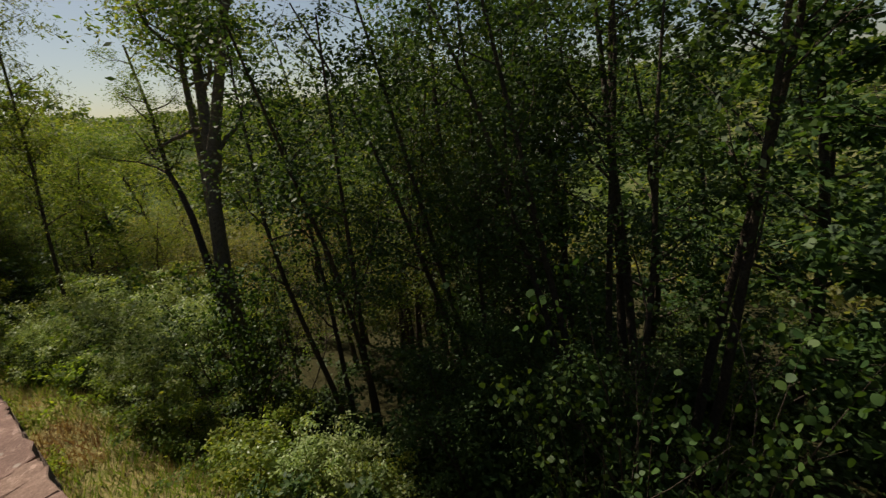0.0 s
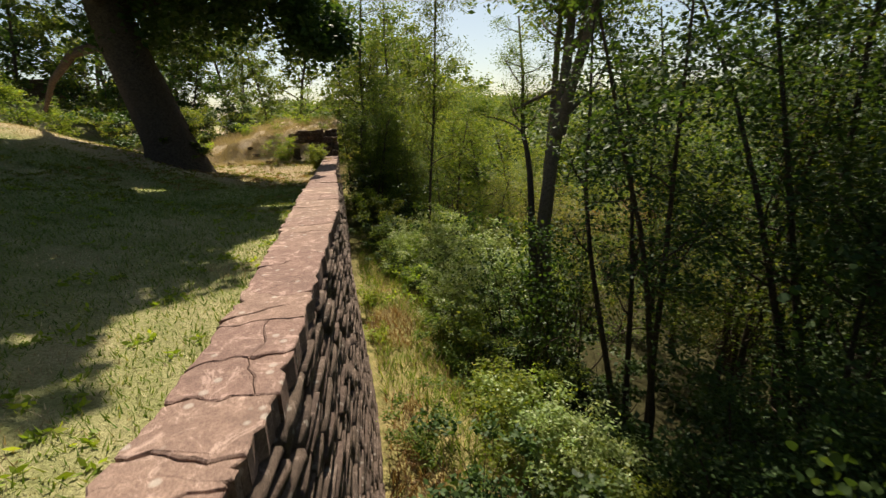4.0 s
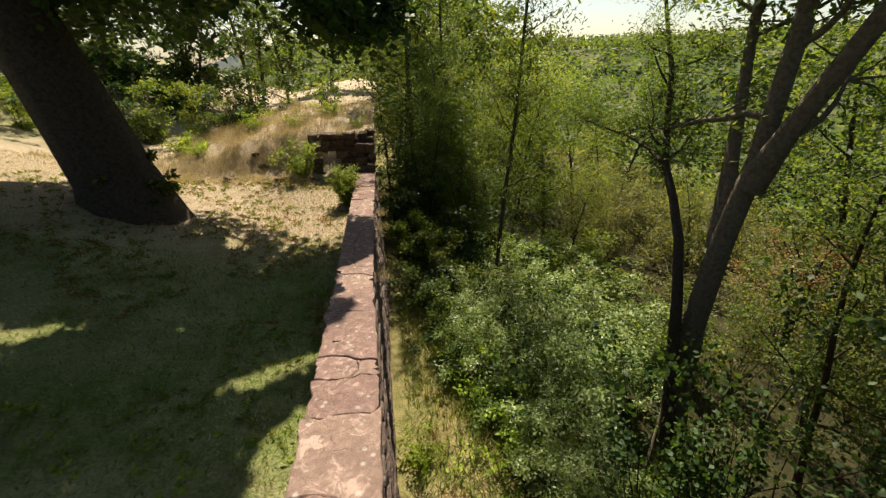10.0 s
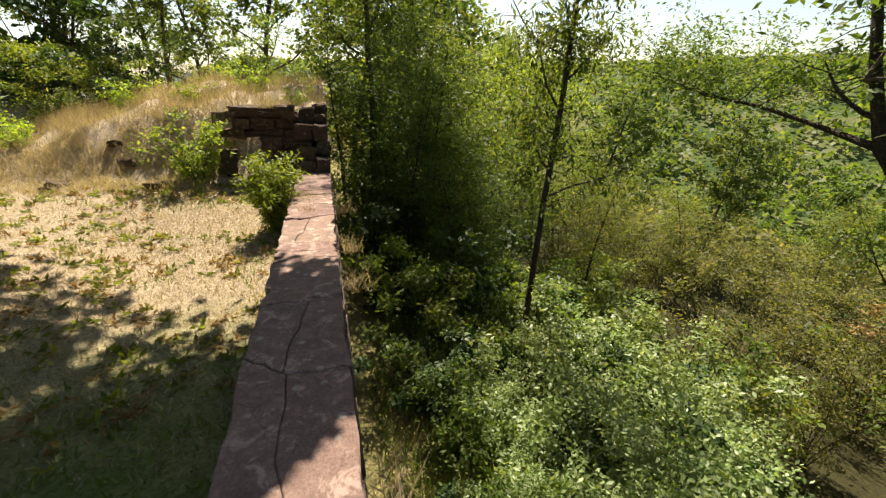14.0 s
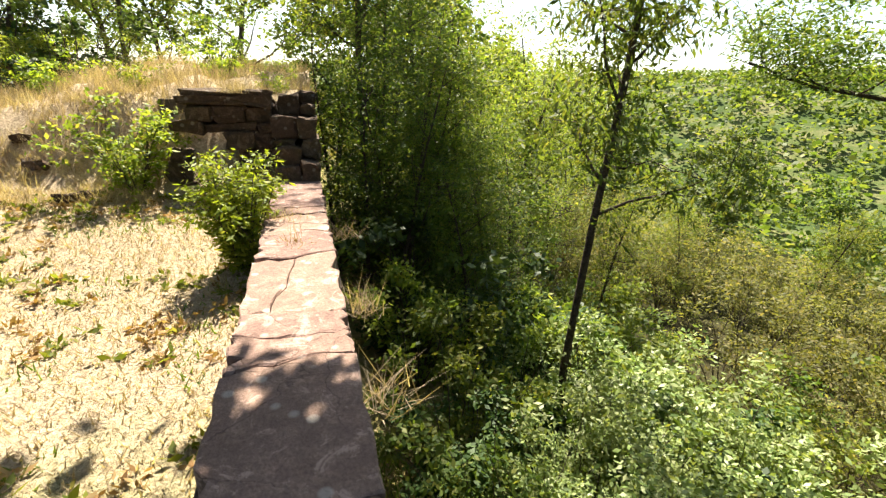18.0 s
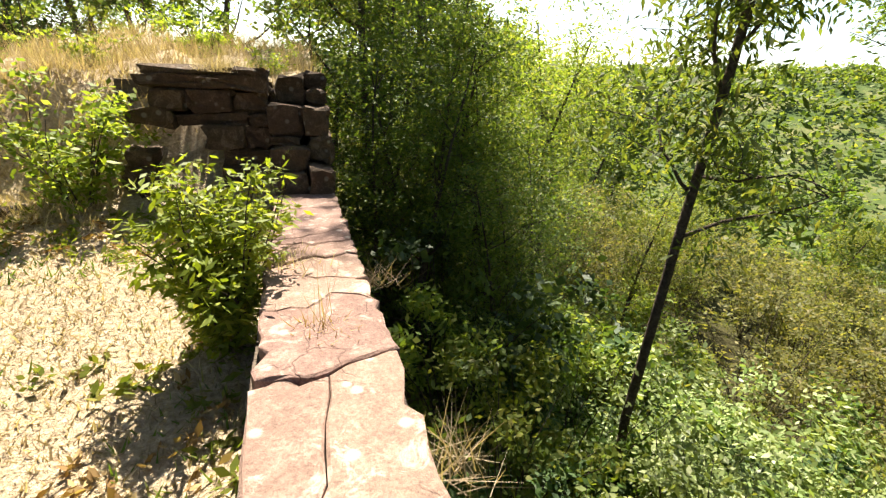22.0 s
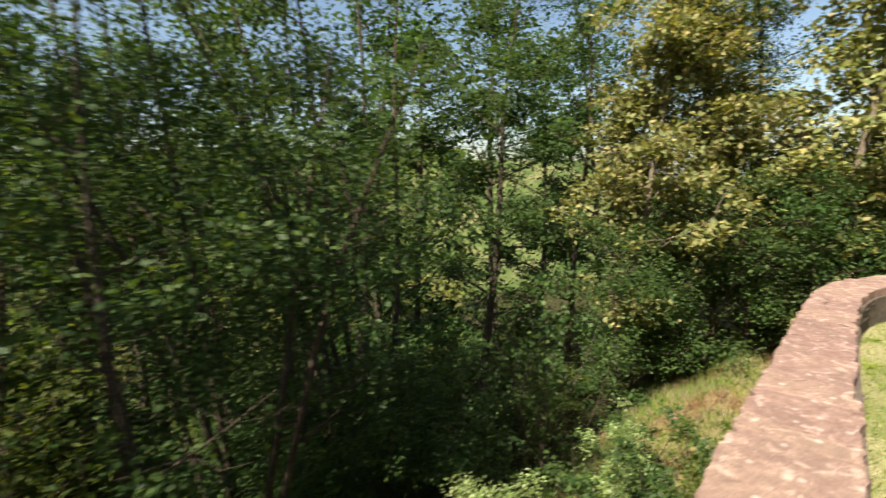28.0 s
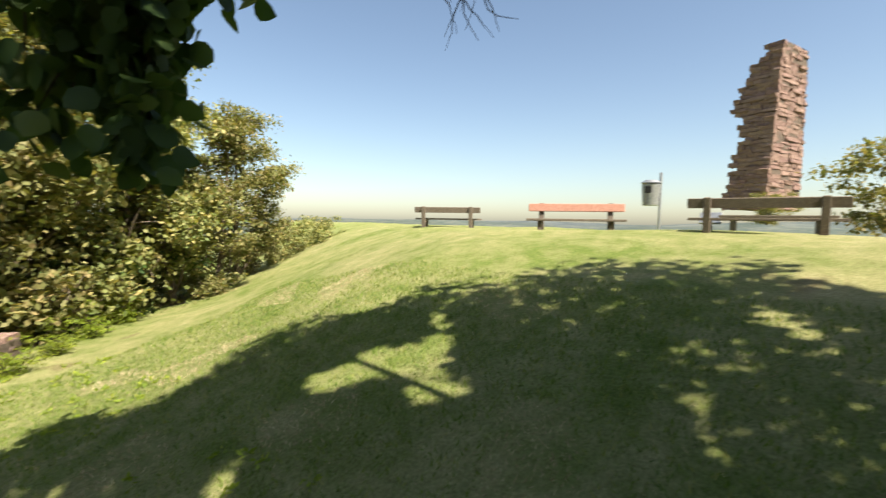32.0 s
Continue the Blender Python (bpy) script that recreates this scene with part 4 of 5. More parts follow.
def place(kind, x, y, s=1.0, zs=1.0, z=None):
    return settle(KINDS[kind], USED, x, y, float(outer_z(x, y)) if z is None else z, rng.uniform(0, 360), s, zs)


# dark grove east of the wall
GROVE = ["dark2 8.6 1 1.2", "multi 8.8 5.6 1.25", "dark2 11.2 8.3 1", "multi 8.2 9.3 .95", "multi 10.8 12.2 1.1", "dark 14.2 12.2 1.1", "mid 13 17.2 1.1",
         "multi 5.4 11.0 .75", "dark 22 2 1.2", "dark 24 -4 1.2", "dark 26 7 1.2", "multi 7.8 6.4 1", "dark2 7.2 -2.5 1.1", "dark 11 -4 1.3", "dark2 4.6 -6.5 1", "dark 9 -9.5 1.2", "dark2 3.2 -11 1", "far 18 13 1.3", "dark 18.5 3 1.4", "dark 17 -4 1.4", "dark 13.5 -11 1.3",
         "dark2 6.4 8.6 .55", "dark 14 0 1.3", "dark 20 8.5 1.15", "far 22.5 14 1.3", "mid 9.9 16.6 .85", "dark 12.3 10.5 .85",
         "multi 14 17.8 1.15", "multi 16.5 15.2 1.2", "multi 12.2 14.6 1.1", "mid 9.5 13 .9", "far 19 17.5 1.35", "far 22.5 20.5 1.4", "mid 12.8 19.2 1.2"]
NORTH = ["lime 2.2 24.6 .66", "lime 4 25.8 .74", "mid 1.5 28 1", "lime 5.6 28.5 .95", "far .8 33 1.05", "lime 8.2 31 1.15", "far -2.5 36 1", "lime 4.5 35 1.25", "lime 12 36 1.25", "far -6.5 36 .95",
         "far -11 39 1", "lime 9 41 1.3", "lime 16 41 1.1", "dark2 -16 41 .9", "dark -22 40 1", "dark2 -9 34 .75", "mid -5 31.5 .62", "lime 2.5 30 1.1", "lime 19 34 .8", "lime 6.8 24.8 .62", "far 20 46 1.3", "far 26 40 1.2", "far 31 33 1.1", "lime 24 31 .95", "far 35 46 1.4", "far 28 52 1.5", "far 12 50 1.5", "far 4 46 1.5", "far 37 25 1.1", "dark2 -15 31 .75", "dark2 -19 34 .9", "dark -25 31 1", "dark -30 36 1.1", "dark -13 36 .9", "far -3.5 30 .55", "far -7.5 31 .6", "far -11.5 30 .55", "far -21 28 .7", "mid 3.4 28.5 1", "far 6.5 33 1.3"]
SOUTH = ["gold -4.6 -3.8 .9", "gold -3.2 -2.6 .85", "gold -6.6 -4.4 .95", "gold 4.3 -0.2 0.83", "gold 2.1 -0.9 0.86", "gold 0.3 -1.4 0.90", "gold -1.1 -2.5 0.94", "gold -2.8 -3.6 0.94", "gold -4.3 -3.1 0.90", "gold -5.8 -2.5 0.83", "gold -7.6 -2.8 0.65", "gold -9.6 -3.6 0.54", "gold -8.7 -3.1 0.54", "gold -4.8 -5.6 0.86", "gold -2.1 -5.6 0.86", "dark2 1.4 -3.1 0.79", "gold -7.3 -4.2 0.72"]
for text in GROVE + NORTH:
    k, x, y, s = text.split()
    x, y = float(x), float(y)
    place(k, x, y, float(s), 1.0, float(lawn_z(x, y)) - 0.3 if x < -1.5 and y > 15 else None)
for text in SOUTH:
    k, x, y, s = text.split()
    x, y = float(x), float(y)
    inside = x < float(wall_line_x(y)) - 1
    place(k, x, y, float(s), 1.0, float(lawn_z(x, y)) - 0.4 if inside else float(lawn_z(-1.5, y)) - 2.4)

for x, y, s in ((1.1, 23.2, 0.78), (2.1, 23.9, 0.88), (0.9, 25.6, 1.0), (2.9, 22.9, 0.72), (3.7, 24.2, 0.85)):      # dark screen beyond the ruin
    place("feathery", x, y, s)
for x, y, s in ((5.4, 8.4, 0.55), (4.4, 7.0, 0.48), (6.4, 6.8, 0.6), (7.0, 9.0, 0.6)):      # low growth under the grove's edge
    place("low", x, y, s)
for x, y, s in ((-0.9, -0.9, 0.59), (0.2, -0.7, 0.66), (1.3, -0.6, 0.70), (2.5, -0.0, 0.70), (-2.0, -2.4, 0.63), (-0.9, -2.1, 0.70), (0.4, -2.3, 0.77), (3.7, 1.0, 0.70), (-3.1, -4.0, 0.63), (3.6, -0.9, 0.77)):
    place("low", x, y, s)      # leafy edge of the wood outside the wall's southern arm

# ---- shrubs ----
SHRUBS = {
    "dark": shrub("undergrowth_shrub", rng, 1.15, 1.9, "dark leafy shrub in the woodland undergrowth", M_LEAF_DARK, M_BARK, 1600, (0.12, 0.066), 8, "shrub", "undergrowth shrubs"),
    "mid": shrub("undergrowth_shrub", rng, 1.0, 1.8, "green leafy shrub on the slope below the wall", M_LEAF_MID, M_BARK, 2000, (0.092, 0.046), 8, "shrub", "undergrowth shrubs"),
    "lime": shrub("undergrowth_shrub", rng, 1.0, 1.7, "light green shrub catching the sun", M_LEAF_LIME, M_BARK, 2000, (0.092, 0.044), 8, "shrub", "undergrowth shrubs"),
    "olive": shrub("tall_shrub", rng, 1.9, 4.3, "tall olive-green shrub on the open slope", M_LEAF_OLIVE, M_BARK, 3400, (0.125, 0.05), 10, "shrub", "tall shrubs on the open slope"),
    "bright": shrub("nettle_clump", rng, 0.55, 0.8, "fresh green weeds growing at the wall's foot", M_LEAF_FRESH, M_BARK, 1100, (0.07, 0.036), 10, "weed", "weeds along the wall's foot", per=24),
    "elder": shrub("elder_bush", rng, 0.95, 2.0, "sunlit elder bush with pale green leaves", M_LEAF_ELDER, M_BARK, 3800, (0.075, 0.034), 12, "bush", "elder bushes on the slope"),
}


def bushy(kind, x, y, s=1.0, zs=1.0, z=None):
    return settle(SHRUBS[kind], USED, x, y, (float(outer_z(x, y)) if z is None else z) - 0.05, rng.uniform(0, 360), s, zs)


for _ in range(40):      # undergrowth of the grove
    x, y = rng.uniform(4.6, 12), rng.uniform(-7, 12)
    bushy("dark" if rng.random() < 0.7 else "mid", x, y, rng.uniform(0.8, 1.5))
for _ in range(46):      # deeper under the grove
    x, y = rng.uniform(11, 27), rng.uniform(-10, 14)
    bushy("dark" if rng.random() < 0.7 else "mid", x, y, rng.uniform(1.5, 2.4))
for _ in range(26):      # brambles beside the grassy strip
    x, y = rng.uniform(1.9, 3.9), rng.uniform(6.0, 15.0)
    bushy(("mid", "lime", "dark", "elder", "mid")[rng.integers(0, 5)], x, y, rng.uniform(0.4, 0.8))
for x, y, s, k in ((0.95, 9.2, 0.5, "mid"), (1.3, 8.1, 0.6, "dark"), (1.2, 7.0, 0.6, "dark"), (0.9, 6.0, 0.55, "mid"), (1.9, 7.3, 0.7, "dark"), (1.7, 5.6, 0.7, "dark"), (0.5, 4.9, 0.5, "mid")):      # growth on the strip by the bend
    bushy(k, x, y, s)
for _ in range(24):      # the slope nearer the wall
    y = rng.uniform(11.5, 22)
    x = rng.uniform(3.9 if y < 16 else 2.8, 6.3)
    bushy(("mid", "lime", "dark", "mid")[rng.integers(0, 4)], x, y, rng.uniform(0.7, 1.25))
for _ in range(50):      # open slope to the north-east
    x, y = rng.uniform(5, 30), rng.uniform(18, 42)
    if math.hypot(x - 6.7, y - 17) < 2.2 or math.hypot(x - 8.5, y - 18.0) < 3.0:
        continue
    bushy("olive", x, y, rng.uniform(0.8, 1.25), rng.uniform(0.9, 1.2))
for _ in range(16):
    x, y = rng.uniform(4.5, 10), rng.uniform(17, 27)
    bushy(("lime", "mid")[rng.integers(0, 2)], x, y, rng.uniform(1.1, 1.7))
for _ in range(18):      # low growth close under the wall
    x, y = rng.uniform(1.0, 2.9), rng.uniform(14.5, 22)
    bushy(("mid", "dark", "mid", "lime")[rng.integers(0, 4)], x, y, rng.uniform(0.4, 0.75))
sapling = shrub("maple_sapling", rng, 1.3, 5.4, "young maple with broad lobed leaves below the wall", M_LEAF_DARK, M_BARK, 1600, (0.085, 0.085), 14, "sapling", broad=True, per=22)
sapling.location, sapling.scale = (3.7, 5.2, float(outer_z(3.7, 5.2)) - 0.4), (0.75, 0.75, 0.78)
put(sapling, 5.0, 4.6, float(outer_z(5.0, 4.6)) - 0.3, 130, 1.0)
for x, y, turn, s in ((4.2, 14.1, 200, 0.82), (5.0, 13.6, 40, 0.95), (3.9, 12.9, 310, 0.75)):      # young growth before the forked tree
    put(sapling, x, y, float(outer_z(x, y)) - 0.3, turn, s)
for _ in range(16):      # foliage low behind the ruin
    x, y = rng.uniform(0.7, 4.5), rng.uniform(21.5, 28)
    bushy(("dark", "mid", "lime", "mid")[rng.integers(0, 4)], x, y, rng.uniform(0.8, 1.3), 1.2)
for _ in range(12):      # leafy screen behind the lawn tree
    x, y = rng.uniform(-24, -6), rng.uniform(27, 33)
    bushy("dark" if rng.random() < 0.6 else "mid", x, y, rng.uniform(1.6, 2.6), 1.1, float(lawn_z(x, y)) - 0.1)
for x, y, s in ((0.5, 14.6, 0.7), (0.6, 12.6, 0.6), (1.6, 15.8, 1.2), (2.1, 14.6, 1.3), (1.5, 17.4, 1.1), (2.6, 13.2, 1.2), (3.2, 11.6, 1.3), (3.3, 15.4, 1.2), (2.7, 17.0, 1.2), (2.9, 9.4, 1.1), (1.9, 19.0, 1.0), (2.2, 6.5, 0.8)):
    bushy("bright", x, y, s)
for kind, x, y, s in (("mid", 1.3, 18.2, 0.75), ("elder", 2.0, 18.6, 0.6), ("mid", 1.1, 19.4, 0.8), ("lime", 1.7, 20.0, 0.85), ("mid", 2.5, 20.3, 1.0), ("elder", 1.5, 17.0, 0.5), ("lime", 1.2, 21.0, 0.9)):
    bushy(kind, x, y, s, 1.15)
for x, y, s in ((-4.6, 22.4, 0.7), (-3.4, 23.2, 0.8), (-2.2, 22.6, 0.6), (-1.2, 23.4, 0.8), (-0.5, 22.2, 0.5), (-5.4, 23.4, 0.9)):      # weeds on the bank
    bushy("bright", x, y, s, 1.0, float(lawn_z(x, y)))
for x, y, s in ((-3.9, 1.3, 0.75), (-4.5, 0.7, 0.7), (-5.2, -0.3, 0.8)):     # at the far end of the wall
    bushy("bright", x, y, s, 1.0, float(lawn_z(x, y)))
wall_bush = shrub("wall_bush", rng, 0.21, 0.86, "bright green leafy bush growing against the wall", M_LEAF_FRESH, M_BARK, 5600, (0.056, 0.018), 34, per=9)
wall_bush.location, wall_bush.scale = (-0.62, 18.95, float(lawn_z(-0.62, 18.95))), (0.95, 1.0, 0.84)
bank_bush = shrub("bank_bush", rng, 0.45, 0.8, "yellow-green bush on the dry bank beside the ruin", M_LEAF_LIME, M_BARK, 2600, (0.055, 0.03), 18, per=24)
bank_bush.location = (-1.75, 20.72, float(lawn_z(-1.75, 20.72)))
trunk_shoots = shrub("trunk_shoots", rng, 0.4, 0.9, "leafy shoots at the foot of the lawn tree", M_LEAF_MID, M_BARK, 1100, (0.09, 0.05), 10)
trunk_shoots.location = (-3.7, 17.5, float(lawn_z(-3.7, 17.5)))

bare = tree("bare_tree", rng, [(straight(rng, 4.2, (0.05, 0.05), 0.1), 0.10, 0.03), (straight(rng, 4.6, (0.25, -0.1), 0.1), 0.08, 0.03), (straight(rng, 4.4, (-0.2, 0.2), 0.1), 0.08, 0.03)],
    "half-bare brownish tree with dark spreading branches", M_RUST, M_BARK, 3000, (0.12, 0.06), 0.35, 9, 2.0, 7, 0.9, 0.3, 1.2, 0.25)
bare.location = (10.0, 18.2, -4.4)
bare.scale = (0.62, 0.62, 0.62)
for x, y, s in ((1.9, 16.4, 0.8), (2.2, 17.6, 0.9), (2.6, 18.9, 1.0), (3.3, 16.2, 1.1), (4.9, 19.6, 1.2), (5.3, 18.2, 1.2), (5.6, 21.0, 1.3), (2.5, 14.2, 0.8), (6.2, 19.8, 1.4), (3.3, 20.3, 1.1), (4.0, 19.0, 0.9), (4.4, 21.0, 1.2), (3.0, 17.6, 1.0), (4.6, 17.2, 1.1)):
    bushy("elder", x, y, s)

for _ in range(20):      # bushes along the top of the bank
    x, y = rng.uniform(-12, -0.8), rng.uniform(23.8, 27.5)
    bushy(("mid", "lime", "dark", "lime")[rng.integers(0, 4)], x, y, rng.uniform(0.55, 1.1), 1.0, float(lawn_z(x, y)))
for _ in range(14):      # dark undergrowth below the southern trees
    x, y = rng.uniform(-7, 2), rng.uniform(-4.6, -2.6)
    bushy("dark", x, y, rng.uniform(0.8, 1.3), 1.0, float(lawn_z(x, y)) - 0.5)
for x, y, s in ((-3.2, 1.0, 1.1), (-2.6, 1.4, 1.2), (-5.9, -1.4, 0.9)):
    bushy("bright", x, y, s, 1.0, float(lawn_z(x, y)))

# ---- grasses ----
gr = np.random.default_rng(21)


def scatter(n, x0, x1, y0, y1, keep):
    x, y = gr.uniform(x0, x1, n), gr.uniform(y0, y1, n)
    k = keep(x, y)
    return x[k], y[k]


def clumped(x, y, f0=0.9, cut=0.0):
    v = np.array([noise.noise(Vector((a * f0, b * f0, 3.1))) for a, b in zip(x, y)])
    return v > cut


def inside_lawn(x, y):
    return (x < wall_line_x(y) - np.array([wall_width(b) for b in y]) - 0.02)


def grass(name, label, mat, x, y, zf, height, width, lean=0.5):
    at = np.stack([x, y, zf(x, y) - 0.005], 1)
    ob = mesh_part(name, fast_mesh(name, *blades(gr, at, height, width, lean)), mat)
    tagged(ob, label, "grass", kind="stuff")
    return ob


x, y = scatter(95000, -8, -0.4, 2, 20.4, inside_lawn)
# extra straw blades beside the wall up to y = 11 follow its painted sun tint
dry = clumped(x, y, 0.9, 0.3) | ((y > 16) & clumped(x, y, 2.2, -0.2)) | (gr.random(len(x)) < 0.04 + 0.3 * (y > 16) + 0.10 * ((x > -2.6) & (y < 11)))
grass("lawn_grass", "short green grass of the lawn", M_GRASS, x[~dry], y[~dry], lawn_z, 0.06, 0.013, 0.7)
grass("dry_lawn_grass", "short straw-coloured dry grass", M_STRAW, x[dry], y[dry], lawn_z, 0.05, 0.011, 0.8)
x, y = scatter(14000, -2.6, -0.5, 15.6, 20.5, inside_lawn)
grass("dry_lawn_grass", "matted dry grass beside the wall", M_STRAW, x, y, lawn_z, 0.045, 0.009, 1.2)
x, y = scatter(15000, -5.5, 0.0, 20.95, 25.0, lambda x, y: (y > 21.1 + 0.1 * gr.random(len(x))) & clumped(x, y, 2.4, -0.1))
grass("tall_dry_grass", "tall dry grass on top of the ruin", M_STRAW, x, y, lawn_z, 0.27, 0.007, 0.55)
x, y = scatter(16000, -7.5, -1.5, 20.3, 24.0, lambda x, y: clumped(x, y, 1.6, -0.12))
grass("tall_dry_grass", "dry grass on the bank", M_STRAW, x, y, lawn_z, 0.15, 0.008, 0.6)
x, y = scatter(9000, -4.8, -1.6, 20.35, 21.9, lambda x, y: clumped(x, y, 2.6, -0.2))
grass("bank_grass", "matted dry grass on the face of the bank", M_STRAW, x, y, lawn_z, 0.12, 0.009, 1.0)
x, y = scatter(40000, -2.2, 4.4, -3.5, 20, lambda x, y: (x > wall_line_x(y) + 0.34) & (x < 3.0 + 0.9 * gr.random(len(x))))
dead = clumped(x, y, 0.8, 0.2)
grass("foot_grass", "rank green grass at the foot of the wall", M_GRASS, x[~dead], y[~dead], outer_z, 0.28, 0.018, 0.5)
straw = clumped(x, y, 1.7, -0.12)
grass("foot_straw", "pale dry grass at the foot of the wall", M_STRAW, x[straw], y[straw], outer_z, 0.24, 0.016, 0.6)
grass("dead_bracken", "rust-brown dead bracken and grass", M_RUST, x[dead], y[dead], outer_z, 0.30, 0.02, 0.7)

# ---- benches, bin and tower on the crest ----
M_WOOD = Mat("weathered_wood")
_g = M_WOOD.noise(18, 5, 0.7, 2.0)
M_WOOD = M_WOOD.base(M_WOOD.ramp(_g, [(0.3, (0.085, 0.065, 0.05)), (0.7, (0.18, 0.15, 0.12))]), 0.85, 0.2).bump(_g, 0.4, 0.01).m


M_RED = Mat("reddish_wood")
_g = M_RED.noise(14, 5, 0.7, 2.0)
M_RED = M_RED.base(M_RED.ramp(_g, [(0.3, (0.30, 0.14, 0.10)), (0.7, (0.46, 0.25, 0.19))]), 0.8, 0.2).m


def bench(x, y, turn, ln, back, label):
    b = tagged(empty("park_bench", (x, y, float(lawn_z(x, y)) - 0.18)), label, "bench", "benches along the crest")
    b.rotation_euler = (0, 0, radians(turn))
    for s in (-0.36 * ln, 0.36 * ln):
        bm = bmesh.new()
        box(bm, (0.11, 0.09, 0.84), (s, 0.2, 0.38), pose(0, 0, 0, -7, 0, 0), 0.008)
        part("back_post", bm, M_WOOD, b)
        bm = bmesh.new()
        box(bm, (0.10, 0.10, 0.46), (s, -0.22, 0.18), None, 0.008)
        box(bm, (0.09, 0.5, 0.08), (s, -0.02, 0.37), None, 0.008)
        part("leg", bm, M_WOOD, b)
    for yy in (-0.27, -0.13, 0.01):
        bm = bmesh.new()
        box(bm, (ln, 0.12, 0.045), (0, yy, 0.43), None, 0.006)
        part("seat_plank", bm, M_WOOD, b)
    bm = bmesh.new()
    box(bm, (ln, 0.045, 0.17), (0, 0.17, 0.70), pose(0, 0, 0, -7, 0, 0), 0.008)
    part("back_plank", bm, back, b)
    return b


bench(-13.6, 1.85, -60, 2.0, M_WOOD, "weathered grey wooden bench on the grass crest")
bench(-12.2, 6.6, 115, 2.0, M_RED, "wooden bench with reddish back plank on the crest")
bench(-12.2, 9.9, -84, 2.2, M_WOOD, "weathered wooden bench seen from behind on the crest")

M_STEEL = Mat("galvanised_steel")
M_STEEL = M_STEEL.base(M_STEEL.ramp(M_STEEL.noise(20), [(0.3, (0.30, 0.31, 0.32)), (0.7, (0.46, 0.47, 0.48))]), 0.45, 0.5).m
M_STEEL.node_tree.nodes["Principled BSDF"].inputs["Metallic"].default_value = 0.8
M_DARK = Mat("opening_shade").base((0.03, 0.03, 0.03), 0.5).m


def litter_bin(x, y):
    b = tagged(empty("litter_bin", (x, y, float(lawn_z(x, y)))), "grey metal litter bin on a post", "bin")
    v, f = tube([(0, 0, -0.2), (0, 0, 0.5), (0, 0, 1.25)], [0.028] * 3, 10)
    mesh_part("post", fast_mesh("post", v, f), M_STEEL, b)
    bm = bmesh.new()
    bmesh.ops.create_cone(bm, segments=18, radius1=0.16, radius2=0.19, depth=0.46, cap_ends=True, matrix=Matrix.Translation((0.12, -0.16, 0.78)))
    bmesh.ops.bevel(bm, geom=bm.edges[:], offset=0.01, segments=1, affect="EDGES")
    part("bucket", bm, M_STEEL, b)
    # near-black box stands in for the shaded hole of the bin
    bm = bmesh.new()
    box(bm, (0.02, 0.13, 0.15), (0.305, -0.16, 0.88), None, 0.008)
    part("opening", bm, M_DARK, b)
    bm = bmesh.new()
    bmesh.ops.create_cone(bm, segments=18, radius1=0.21, radius2=0.12, depth=0.06, cap_ends=True, matrix=Matrix.Translation((0.12, -0.16, 1.06)))
    part("lid", bm, M_STEEL, b)


litter_bin(-13.4, 7.95)


def picnic_table(x, y, turn):
    b = tagged(empty("picnic_table", (x, y, float(lawn_z(x, y)) - 0.3)), "low weathered wooden table standing behind a bench", "table")
    b.rotation_euler = (0, 0, radians(turn))
    for yy in (-0.24, 0.0, 0.24):
        bm = bmesh.new()
        box(bm, (1.9, 0.22, 0.05), (0, yy, 0.66), None, 0.006)
        part("plank", bm, M_WOOD, b)
    for sx in (-0.7, 0.7):
        bm = bmesh.new()
        box(bm, (0.1, 0.6, 0.66), (sx, 0, 0.3), None, 0.008)
        part("leg", bm, M_WOOD, b)


picnic_table(-14.2, 9.9, -84)


def info_box(x, y):
    b = tagged(empty("notice_board", (x, y, float(lawn_z(x, y)) - 0.2)), "small grey sloping notice board on a post", "sign")
    bm = bmesh.new()
    box(bm, (0.07, 0.07, 0.5), (0, 0, 0.25), None, 0.006)
    part("post", bm, M_STEEL, b)
    bm = bmesh.new()
    box(bm, (0.06, 0.42, 0.26), (0, 0, 0.52), pose(0, 0, 0, 0, -25, 0), 0.008)
    part("panel", bm, M_STEEL, b)


info_box(-14.3, 8.75)


